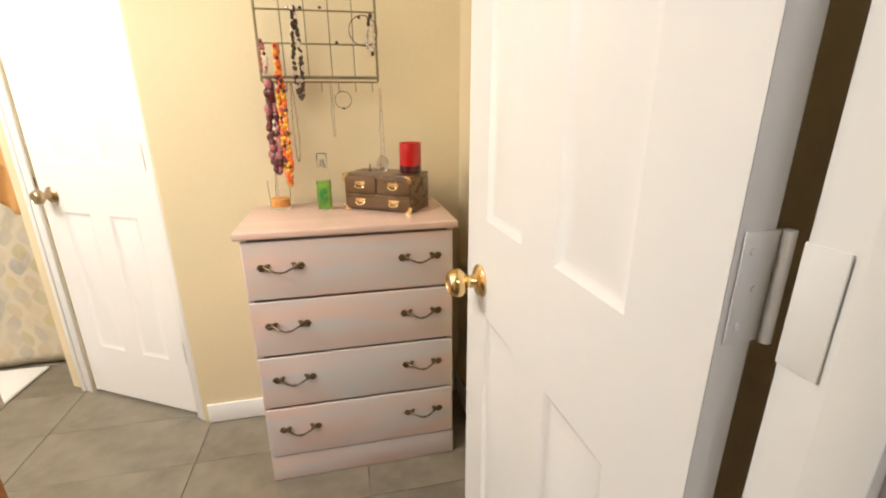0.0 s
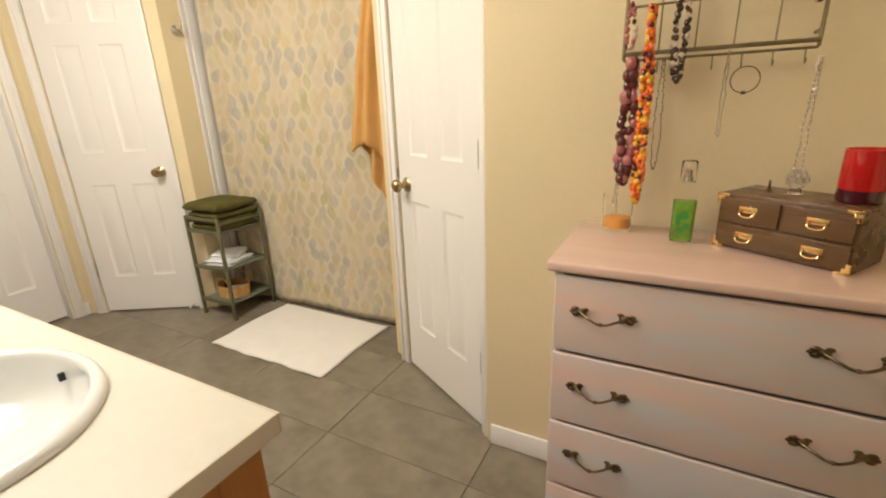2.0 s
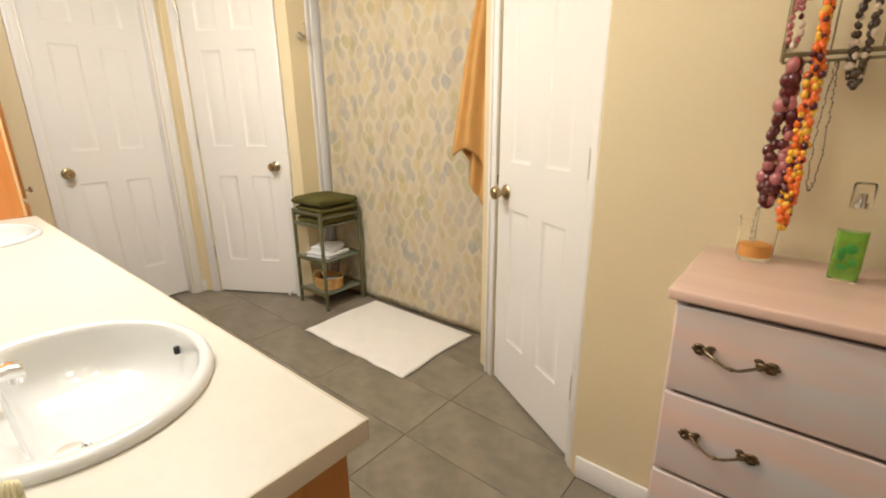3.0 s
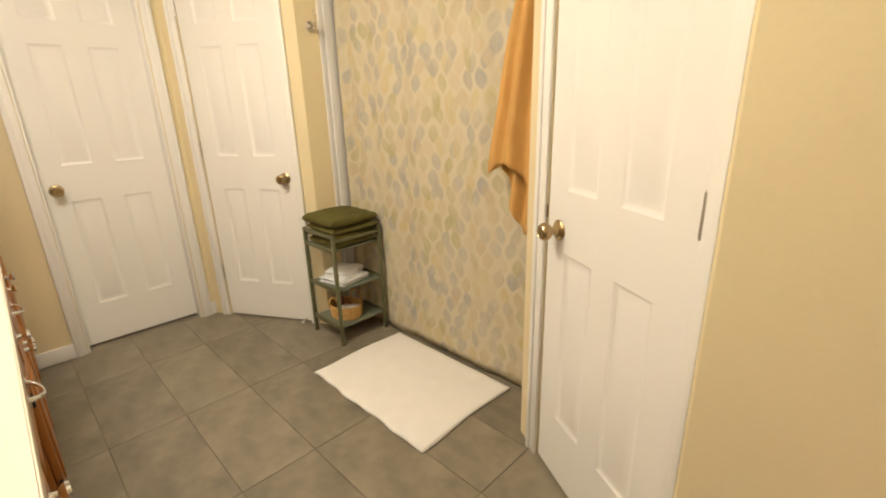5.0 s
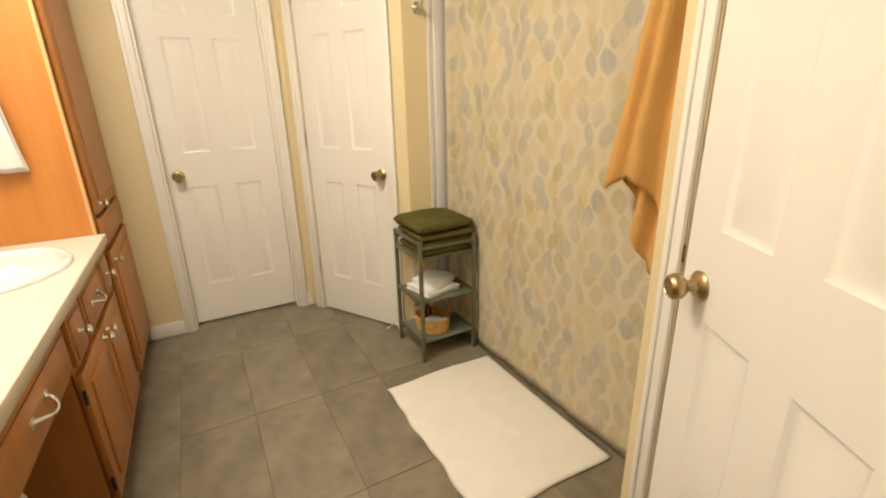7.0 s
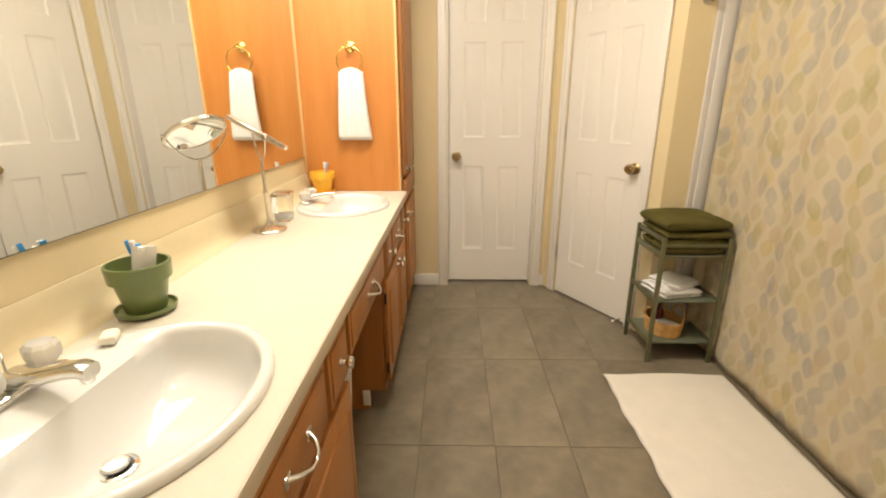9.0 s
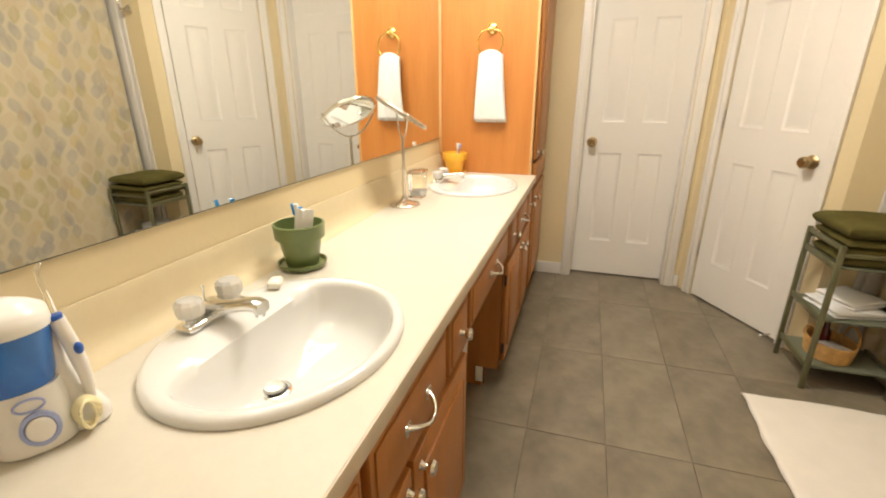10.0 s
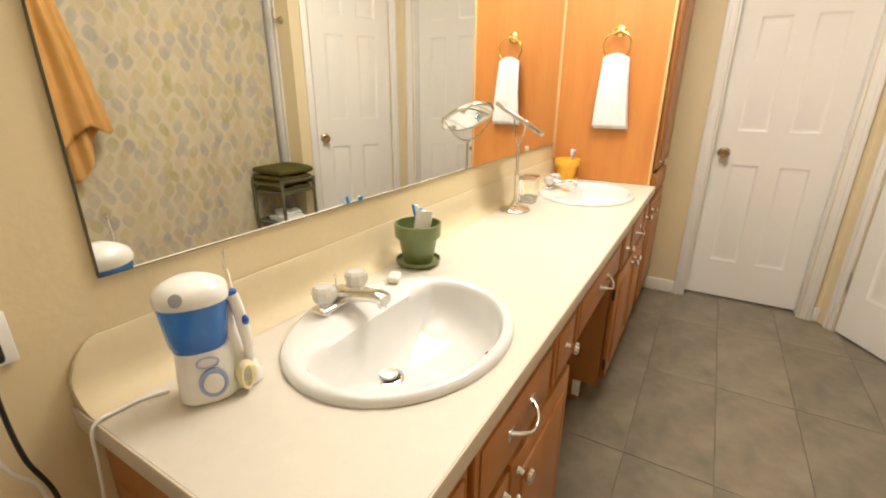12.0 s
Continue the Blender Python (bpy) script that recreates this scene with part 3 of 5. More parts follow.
def sink(cx, cy, label, faucet_label):
    s = thing("sink", label, "sink", (cx, cy, CZ), group="vanity sinks")
    bm = bmesh.new()
    n = 64
    # rim, then a bowl set slightly to the front
    prof = [(1.0, 0.001, 0), (1.0, 0.007, 0), (0.985, 0.0135, 0), (0.95, 0.016, 0), (0.91, 0.0155, 0), (0.885, 0.012, 0.01), (0.865, 0.003, 0.016),
            (0.85, -0.015, 0.02), (0.82, -0.038, 0.022), (0.75, -0.062, 0.024), (0.62, -0.083, 0.02), (0.42, -0.098, 0.012), (0.13, -0.106, 0.0), (0.105, -0.107, 0.0)]
    rings = []
    for k, (f, z, back) in enumerate(prof):
        ring = []
        for i in range(n):
            t = 2 * math.pi * i / n
            x, y = f * SA * math.cos(t), f * SB * math.sin(t)
            inner = max(0.0, min(1.0, (k - 3) / 3))
            if y < 0:
                q = -y / (f * SB)
                y = -f * SB * (q + inner * (q / (1 + (q / 0.46) ** 4) ** 0.25 - q))
            ring.append(bm.verts.new((x, y + back * 0.3, z)))
        rings.append(ring)
    for a, b in zip(rings, rings[1:]):
        for i in range(n):
            j = (i + 1) % n
            bm.faces.new((a[i], a[j], b[j], b[i]))
    bm.faces.new(rings[-1])
    bmesh.ops.recalc_face_normals(bm, faces=bm.faces[:])
    part("basin", bm, PORCELAIN, s, smooth=60)
    d = part("drain", bm_lathe([(0.0, 0.0), (0.029, 0.0), (0.031, 0.003), (0.026, 0.005), (0.023, 0.002), (0, 0.002)], 28, axis=Matrix.Translation((0.028, -0.022, -0.1055))), CHROME, s, "chrome drain ring")
    part("stopper", bm_lathe([(0.0, 0.0), (0.016, 0.0), (0.0195, 0.005), (0.017, 0.0095), (0.0, 0.011)], 24, axis=Matrix.Translation((0.028, -0.022, -0.1025))), STEEL, d, "chrome pop-up stopper")
    part("drain_hole", bm_lathe([(0, 0), (0.0245, 0), (0.0245, 0.0006), (0, 0.0006)], 24, axis=Matrix.Translation((0.028, -0.022, -0.1031))), BLACK, d)
    part("overflow_slot", bm_box(-0.030, 0.83 * SB - 0.006, -0.028, -0.022, 0.83 * SB + 0.004, -0.012, 0.0015), BLACK, s)
    fc = thing("faucet", faucet_label, "faucet", (cx + 0.002, cy - 0.160, CZ + 0.0155), group="vanity faucets")
    fc.scale = (0.92, 0.92, 0.92)
    bm = bm_box(-0.078, -0.022, 0, 0.078, 0.022, 0.016, 0.007, segs=3)
    part("base", bm, CHROME, fc)
    bm = bmesh.new()
    prev = None
    for y, z, w, h in ((-0.016, 0.008, 0.027, 0.030), (0.02, 0.014, 0.026, 0.030), (0.06, 0.022, 0.022, 0.026), (0.090, 0.030, 0.018, 0.023), (0.112, 0.032, 0.018, 0.024), (0.128, 0.027, 0.018, 0.024)):
        cur = [bm.verts.new((w * math.copysign(abs(math.cos(t)) ** 0.6, math.cos(t)), y, z + h / 2 + h / 2 * math.copysign(abs(math.sin(t)) ** 0.6, math.sin(t)))) for t in [2 * math.pi * i / 20 for i in range(20)]]
        if prev:
            for i in range(20):
                bm.faces.new((prev[i], prev[(i + 1) % 20], cur[(i + 1) % 20], cur[i]))
        else:
            bm.faces.new(cur)
        prev = cur
    bm.faces.new(prev[::-1])
    bmesh.ops.recalc_face_normals(bm, faces=bm.faces[:])
    part("spout", bm, CHROME, fc)
    part("aerator", bm_lathe([(0, 0), (0.0105, 0), (0.0105, 0.014), (0, 0.014)], 16, axis=Matrix.Translation((0, 0.118, 0.020))), CHROME, fc)
    rod = bm_tube([(0, -0.016, 0.03), (0, -0.016, 0.062)], 0.0022, 8)
    bm_ball(0, -0.016, 0.065, 0.0045, rod)
    part("pop_up_rod", rod, CHROME, fc)
    for x in (-0.052, 0.052):
        own = bmesh.new()
        prof2 = [(0.010, 0.016), (0.013, 0.022), (0.0225, 0.030), (0.0255, 0.042), (0.0245, 0.056), (0.019, 0.063), (0.0, 0.065)]
        rr = []
        for r, z in prof2:
            if r == 0:
                rr.append([own.verts.new((x, 0, z))])
            else:
                rr.append([own.verts.new((x + r * (1 + 0.09 * (k % 2)) * math.cos(2 * math.pi * k / 20), r * (1 + 0.09 * (k % 2)) * math.sin(2 * math.pi * k / 20), z)) for k in range(20)])
        for a, b in zip(rr, rr[1:]):
            for k in range(20):
                if len(b) == 1:
                    own.faces.new((a[k], a[(k + 1) % 20], b[0]))
                else:
                    own.faces.new((a[k], a[(k + 1) % 20], b[(k + 1) % 20], b[k]))
        own.faces.new(rr[0][::-1])
        bmesh.ops.recalc_face_normals(own, faces=own.faces[:])
        hd = part("handle", own, FROSTED, fc, "clear faceted acrylic handle", smooth=20)
        part("handle_stem", bm_lathe([(0, 0.014), (0.009, 0.014), (0.007, 0.030), (0.0, 0.031)], 14, axis=Matrix.Translation((x, 0, 0))), CHROME, hd)
    return s


sink(*SINKS[0], "white oval porcelain drop-in sink in the near end of the counter", "chrome two-handle faucet with clear acrylic knobs")
sink(*SINKS[1], "white oval porcelain drop-in sink beside the linen tower", "chrome two-handle faucet with clear acrylic knobs")


def oak_front(parent, name, x0, x1, z0, z1, y, pull=None, pull_at=None, raised=True):
    """A drawer or door front with a raised field; pull: 'knob' or 'bow'."""
    bm = bm_box(x0, y, z0, x1, y + 0.019, z1, 0.004)
    if raised and z1 - z0 > 0.25:
        fr = 0.05
        field = bm_box(x0 + fr, y + 0.0192, z0 + fr, x1 - fr, y + 0.0250, z1 - fr, 0.0056, segs=3)
    else:
        field = bm_box(x0 + 0.014, y + 0.0192, z0 + 0.014, x1 - 0.014, y + 0.0225, z1 - 0.014, 0.0032)
    ob = part(name, bm, OAK, parent)
    part("raised_field", field, OAK, ob)
    cx, cz = pull_at or ((x0 + x1) / 2, (z0 + z1) / 2)
    yy = y + 0.022
    if pull == "knob":
        part("knob", bm_lathe([(0, 0), (0.010, 0), (0.0075, 0.004), (0.0055, 0.013), (0.012, 0.018), (0.0155, 0.024), (0.013, 0.030), (0, 0.032)], 20,
                              axis=Matrix.Translation((cx, yy - 0.001, cz)) @ Matrix.Rotation(radians(-90), 4, "X")), CHROME, ob, "round chrome knob")
    elif pull == "bow":
        pts = smooth_path([(cx - 0.052, yy - 0.001, cz + 0.004), (cx - 0.040, yy + 0.014, cz + 0.001), (cx - 0.02, yy + 0.026, cz - 0.006), (cx, yy + 0.028, cz - 0.010),
                           (cx + 0.02, yy + 0.026, cz - 0.006), (cx + 0.040, yy + 0.014, cz + 0.001), (cx + 0.052, yy - 0.001, cz + 0.004)], 6)
        tp = [0.8 + 0.9 * abs(2 * k / (len(pts) - 1) - 1) ** 2 for k in range(len(pts))]
        bm = bm_tube(pts, 0.0042, 10, taper=tp)
        for sx in (-0.052, 0.052):
            bm_box(cx + sx - 0.012, yy - 0.001, cz - 0.008, cx + sx + 0.012, yy + 0.003, cz + 0.014, 0.0014, bm)
        part("bow_pull", bm, CHROME, ob, "bowed chrome pull")
    return ob


def base_unit(x0, x1, label, end_panel):
    """Vanity base: carcass, toe kick, three drawer fronts over two doors. x0 nearer the entrance."""
    u = thing("vanity_cabinet", label, "cabinet", group="vanity base cabinets")
    bm = bm_box(x1, CY0 + 0.004, 0.095, x0, FRONT - 0.012, CZ - 0.155)
    bm_box(x1, FRONT - 0.0125, 0.095, x0, FRONT - 0.0005, CZ - 0.036, 0.001, bm)
    bm_box(x0 - 0.016, CY0 + 0.004, 0.0, x0 - 0.0005, FRONT - 0.07, CZ - 0.036, 0, bm)
    bm_box(x1 + 0.0005, CY0 + 0.004, 0.0, x1 + 0.016, FRONT - 0.07, CZ - 0.036, 0, bm)
    bm_box(x0 - 0.016, FRONT - 0.07, 0.095, x0 + 0.001, FRONT - 0.0005, CZ - 0.036, 0, bm)
    bm_box(x1 - 0.001, FRONT - 0.07, 0.095, x1 + 0.016, FRONT - 0.0005, CZ - 0.036, 0, bm)
    part("carcass", bm, OAK, u)
    # toe kick board in a darker brown than the carcass
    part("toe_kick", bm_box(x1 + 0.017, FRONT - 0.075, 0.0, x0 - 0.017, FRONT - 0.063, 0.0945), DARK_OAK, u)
    zt0, zt1 = 0.595, 0.742
    w = x0 - x1
    na = 0.160
    a0, a1 = x0 - 0.022, x0 - 0.022 - (na + 0.05 if end_panel else na)
    b1, b0 = x1 + 0.022, x1 + 0.022 + na
    oak_front(u, "drawer_front", a1, a0, zt0, zt1, FRONT, "knob")
    oak_front(u, "false_drawer_front", b0 + 0.024, a1 - 0.024, zt0, zt1, FRONT, "bow")
    oak_front(u, "drawer_front", b1, b0, zt0, zt1, FRONT, "knob")
    mid = (x0 + x1) / 2
    oak_front(u, "cabinet_door", mid + 0.006, a0, 0.125, 0.568, FRONT, "knob", (mid + 0.034, 0.535))
    oak_front(u, "cabinet_door", b1, mid - 0.006, 0.125, 0.568, FRONT, "knob", (mid - 0.034, 0.535))
    for hx in (a0 + 0.004, b1 - 0.004):
        for z in (0.19, 0.50):
            part("door_hinge", bm_tube([(hx, FRONT + 0.012, z - 0.022), (hx, FRONT + 0.012, z + 0.022)], 0.005, 8), BLACK, u, "dark surface hinge")
    return u


base_unit(-0.338, -1.165, "orange oak vanity cabinet under the near sink", True)
far_unit = base_unit(-1.772, -2.500, "orange oak vanity cabinet under the far sink", False)
part("toe_corner", bm_box(-1.7715, FRONT - 0.098, 0.022, -1.766, FRONT - 0.066, 0.0945, 0.002), SOAP, far_unit, "bare pale wood corner at the toe kick")
u = thing("knee_drawer", "oak drawer with a bowed chrome pull over the knee space", "drawer")
part("apron", bm_box(-1.7705, FRONT - 0.35, 0.60, -1.1665, FRONT - 0.0015, CZ - 0.0345), OAK, u)
oak_front(u, "drawer_front", -1.750, -1.180, 0.612, 0.742, FRONT - 0.001, "bow")

# linen tower at the end of the counter
TX0, TX1 = -2.558, -3.166
tw = thing("linen_tower", "tall orange oak linen cabinet at the end of the vanity", "cabinet")
bm = bm_box(TX1, CY0 + 0.004, 0.095, TX0 - 0.012, FRONT - 0.001, 2.30)
bm_box(TX1, CY0 + 0.004, 0.0, TX0 - 0.012, FRONT - 0.07, 0.0945, 0, bm)
part("carcass", bm, OAK, tw)
part("side_panel", bm_box(TX0 - 0.0115, CY0 + 0.001, CZ + 0.001, TX0, FRONT - 0.012, 2.30), OAK_PANEL, tw, "bright orange oak veneer side panel")
bm = bm_box(TX0 - 0.0115, FRONT - 0.0115, CZ + 0.001, TX0 + 0.006, FRONT + 0.001, 2.30, 0.003)
part("edge_trim", bm, OAK_TRIM, tw)
part("mirror_trim", bm_box(TX0 + 0.0005, CY0 + 0.001, CZ + 0.102, TX0 + 0.012, CY0 + 0.014, 2.05, 0.003), OAK_TRIM, tw, "pale wooden trim strip beside the mirror")
oak_front(tw, "upper_door", TX1 + 0.03, TX0 - 0.035, 0.865, 2.22, FRONT, "knob", (TX0 - 0.075, 0.90))
oak_front(tw, "drawer_front", TX1 + 0.03, TX0 - 0.035, 0.725, 0.845, FRONT, None)
oak_front(tw, "lower_door", TX1 + 0.03, TX0 - 0.035, 0.125, 0.70, FRONT, "knob", (TX0 - 0.075, 0.655))
part("filler", bm_box(TX0 - 0.0005, CY0 + 0.004, 0.095, -2.5015, FRONT - 0.002, CZ - 0.0345), OAK, tw)

# wall mirror
MW, MH = 2.152, 1.03
mi = thing("wall_mirror", "large frameless wall mirror above the vanity", "mirror", (-0.392, 0.6002, 0.971))
part("mirror_glass", bm_box(-MW, 0.0035, 0, 0, 0.007, MH), MIRROR, mi, smooth=None)
bm = bm_box(0.0002, 0.0005, 0, 0.0016, 0.0072, MH)
bm_box(-MW, 0.0005, -0.0016, 0.0016, 0.0072, -0.0002, 0, bm)
part("mirror_edge", bm, MIRROR_EDGE, mi)
part("mirror_backing", bm_box(-MW + 0.002, 0.0003, 0.002, -0.002, 0.003, MH), DARK_OAK, mi)

# ---- dresser ----
DX0, DX1, DY0, DY1, DZ = -0.052, 0.576, 1.682, 2.035, 0.888
dr = thing("dresser", "pink pickled-wood four-drawer dresser against the wall", "dresser")
bm = bm_box(DX0, DY0 + 0.012, 0.10, DX1, DY1, DZ - 0.024, 0.002)
bm_box(DX0, DY0 + 0.004, 0.10, DX0 + 0.018, DY0 + 0.0125, DZ - 0.024, 0.002, bm)
bm_box(DX1 - 0.018, DY0 + 0.004, 0.10, DX1, DY0 + 0.0125, DZ - 0.024, 0.002, bm)
part("carcass", bm, PICKLED, dr)
part("plinth", bm_box(DX0, DY0 - 0.003, 0.0, DX1, DY1, 0.0985, 0.003), PICKLED, dr)
part("top_board", bm_box(DX0 - 0.014, DY0 - 0.018, DZ - 0.0235, DX1 + 0.012, DY1 + 0.004, DZ, 0.006, segs=3), PICKLED_TOP, dr, "glossy pink pickled top board")
# thin added sheet, coloured dark as the shade in the drawer gaps
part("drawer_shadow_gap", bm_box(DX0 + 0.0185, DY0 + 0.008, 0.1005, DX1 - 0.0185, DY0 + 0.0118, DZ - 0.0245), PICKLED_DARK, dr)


def leaf_pull(parent, cx, z, y):
    pts = smooth_path([(cx - 0.046, y - 0.004, z), (cx - 0.030, y - 0.016, z - 0.004), (cx - 0.012, y - 0.022, z - 0.011), (cx, y - 0.023, z - 0.0125), (cx + 0.012, y - 0.022, z - 0.011), (cx + 0.030, y - 0.016, z - 0.004), (cx + 0.046, y - 0.004, z)], 5)
    bm = bm_tube(pts, 0.0028, 8)
    bm_ball(cx, y - 0.023, z - 0.0125, 0.005, bm, 8, 0.8)
    for s in (-1, 1):
        for dx, dz, r in ((0.044, 0.0, 0.0095), (0.056, 0.006, 0.0075), (0.055, -0.006, 0.007), (0.036, 0.008, 0.006), (0.062, 0.0, 0.0055), (0.038, -0.007, 0.005)):
            own = bmesh.new()
            bmesh.ops.create_uvsphere(own, u_segments=8, v_segments=6, radius=r)
            own.transform(Matrix.Translation((cx + s * dx, y - 0.003, z + dz)) @ Matrix.Diagonal((1.25, 0.45, 0.8, 1)))
            merge(bm, own)
    return part("leaf_pull", bm, BRONZE, parent, "dark bronze leaf-shaped bail pull")


gaps = (0.100, 0.292, 0.482, 0.672, DZ - 0.028)
for z0, z1 in zip(gaps, gaps[1:]):
    b = bm_box(DX0 + 0.004, DY0 - 0.008, z0 + 0.003, DX1 - 0.004, DY0 + 0.0035, z1 - 0.005, 0.004, segs=3)
    dw = part("drawer", b, PICKLED, dr)
    for cx in (DX0 + 0.108, DX1 - 0.108):
        leaf_pull(dw, cx, (z0 + z1) / 2 + 0.012, DY0 - 0.0085)

# ---- shower curtain and alcove ----
def curtain_fn(u, v):
    x = -2.408 + 1.348 * u
    z = 0.012 + 2.03 * v
    fold = 0.010 * math.sin(u * 41 + 0.8 * math.sin(u * 9)) + 0.008 * math.sin(u * 23 + 1.3 * v)
    y = 2.688 + fold * (0.35 + 0.65 * v) + 0.004 * noise.noise((u * 9, v * 5, 3.1))
    y -= 0.055 * max(0.0, 1 - u / 0.14) ** 2
    if u < 0.05:
        y += 0.012 * math.sin((0.05 - u) * 160)
    return (x, y, z + 0.006 * math.sin(u * 17) * (1 - v))


sc = drape("shower_curtain", curtain_fn, 220, 40, CURTAIN, thick=0.0015, uv=lambda u, v: (1.42 * u, 2.02 * v))
tagged(sc, "cream shower curtain printed with grey and tan leaves, drawn shut", "shower curtain")
rod = thing("curtain_rod", "straight chrome shower curtain rod", "curtain rod", (0, 2.70, 2.075))
part("rod", bm_tube([(-2.4475, 0, 0), (-1.0375, 0, 0)], 0.0125, 16), CHROME, rod)
for k in range(12):
    x = -2.37 + 1.29 * k / 11
    part("curtain_ring", bm_tube([(x, 0.022 * math.cos(a), -0.006 + 0.024 * math.sin(a)) for a in [2 * math.pi * i / 16 for i in range(16)]], 0.002, 6, closed=True), CHROME, rod)
structure("shower_curb", bm_box(-2.449, 2.745, -0.002, -1.036, 2.85, 0.10, 0.012), FIBRE, "low pale shower curb behind the curtain", "shower base")
bm = bm_box(-2.449, 2.60, 0.0, -2.425, 2.68, 2.2, 0.006)
bm_box(-2.449, 2.572, 0.0, -2.436, 2.5995, 2.2, 0.003, bm)
structure("trim", bm, FIBRE, "white vertical shower surround edge trim", "trim")
bm = bm_box(-1.061, 2.66, 0.0, -1.036, 2.735, 2.2, 0.006)
structure("trim_right", bm, WHITE, "white vertical shower surround edge trim", "trim")

# caramel towel hanging beside the curtain
def towel_fall(lean, length, width, depth, seed):
    def fn(u, v):
        w = 0.035 + width * (1 - v) ** 0.75
        foot = length + lean * (u - 0.5) + 0.035 * math.sin(u * 7 + seed)
        z = 1.93 - foot * (1 - v)
        x = -1.072 - w * (1 - u)
        y = depth - 0.045 * (1 - v) * math.sin(u * 3.1) + 0.020 * math.sin(u * 17 + seed) * (0.25 + 0.75 * (1 - v)) + 0.012 * noise.noise((u * 4 + seed, v * 4, 0.3))
        return (x, y, z)
    return fn


tt = thing("bath_towel", "caramel bath towel hanging in folds from a wall hook", "towel")
drape("front_fall", towel_fall(0.06, 0.905, 0.215, 2.585, 1.0), 50, 50, TAN_TERRY, tt, 0.007)
drape("rear_fall", towel_fall(0.30, 1.06, 0.165, 2.632, 4.0), 50, 50, TAN_TERRY, tt, 0.007)
hk = thing("towel_hook", "satin nickel towel hook holding the caramel towel", "hook")
bm = bm_lathe([(0, 0), (0.022, 0), (0.022, 0.006), (0.012, 0.010), (0, 0.011)], 20, axis=Matrix.Translation((-1.0365, 2.60, 1.90)) @ Matrix.Rotation(radians(-90), 4, "Y"))
bm_tube(smooth_path([(-1.046, 2.60, 1.90), (-1.075, 2.60, 1.885), (-1.10, 2.60, 1.90), (-1.105, 2.60, 1.93)]), 0.005, 8, bm)
part("hook_body", bm, NICKEL, hk)

rh = thing("robe_hook", "satin nickel double robe hook on the wall strip", "hook", (-2.449, 2.525, 1.68))
bm = bm_lathe([(0, 0), (0.025, 0), (0.025, 0.006), (0.016, 0.012), (0.009, 0.016), (0.008, 0.03), (0, 0.03)], 24, axis=Matrix.Rotation(radians(90), 4, "Y"))
part("rosette", bm, NICKEL, rh)
bm = bm_tube(smooth_path([(0.022, 0, 0.0), (0.045, 0, -0.004), (0.062, 0, 0.012), (0.062, 0, 0.045), (0.055, 0, 0.062)]), 0.0045, 8)
bm_ball(0.055, 0, 0.064, 0.007, bm)
part("upper_prong", bm, NICKEL, rh)
bm = bm_tube(smooth_path([(0.022, 0, -0.002), (0.04, 0, -0.018), (0.055, 0, -0.018), (0.06, 0, -0.004)]), 0.0045, 8)
bm_ball(0.06, 0, -0.002, 0.007, bm)
part("lower_prong", bm, NICKEL, rh)

# ---- rug ----
def rug_fn(u, v):
    x = -2.045 + 0.806 * u + 0.006 * math.sin(v * 7 + 1) * (u if u > 0.5 else 1 - u)
    y = 2.098 + 0.562 * v + 0.004 * math.sin(u * 13) * (1 - v) + 0.003 * math.sin(u * 31) * (1 - v)
    edge = min(u, 1 - u, v * 0.7, (1 - v) * 0.7) * 0.8
    z = 0.0045 + 0.008 * min(1, edge / 0.012) + 0.0012 * noise.noise((u * 24, v * 18, 0)) + 0.003 * max(0, noise.noise((u * 5, v * 4, 5)))
    return (x, y, z)


tagged(drape("bath_rug", rug_fn, 70, 50, RUG, thick=0.003), "off-white cotton bath rug lying flat on the tiles", "rug")

# ---- shelf with towels ----
SX, SY = -2.305, 2.505
sh = thing("shelf_stand", "three-tier sage green metal shelf stand with folded towels", "shelf", (SX, SY, 0))
hw, hd = 0.143, 0.150
for x in (-hw, hw):
    for y in (-hd, hd):
        part("post", bm_box(x - 0.009, y - 0.009, 0.0, x + 0.009, y + 0.009, 0.645, 0.002), SAGE, sh)
for z in (0.105, 0.325, 0.555):
    t = bm_box(-hw + 0.0095, -hd + 0.0005, z - 0.008, hw - 0.0095, hd - 0.0005, z + 0.002, 0.002)
    part("tier", t, SAGE_SHELF, sh, "grey-green shelf board")
    for y in (-hd, hd):
        part("tier_rail", bm_box(-hw + 0.0095, y - 0.007, z - 0.012, hw - 0.0095, y + 0.007, z + 0.014, 0.002), SAGE, sh)
for y in (-hd, hd):
    part("top_rail", bm_box(-hw + 0.0095, y - 0.006, 0.622, hw - 0.0095, y + 0.006, 0.642, 0.002), SAGE, sh)
for x in (-hw, hw):
    part("top_rail", bm_box(x - 0.006, -hd + 0.0095, 0.600, x + 0.006, hd - 0.0095, 0.616, 0.002), SAGE, sh)


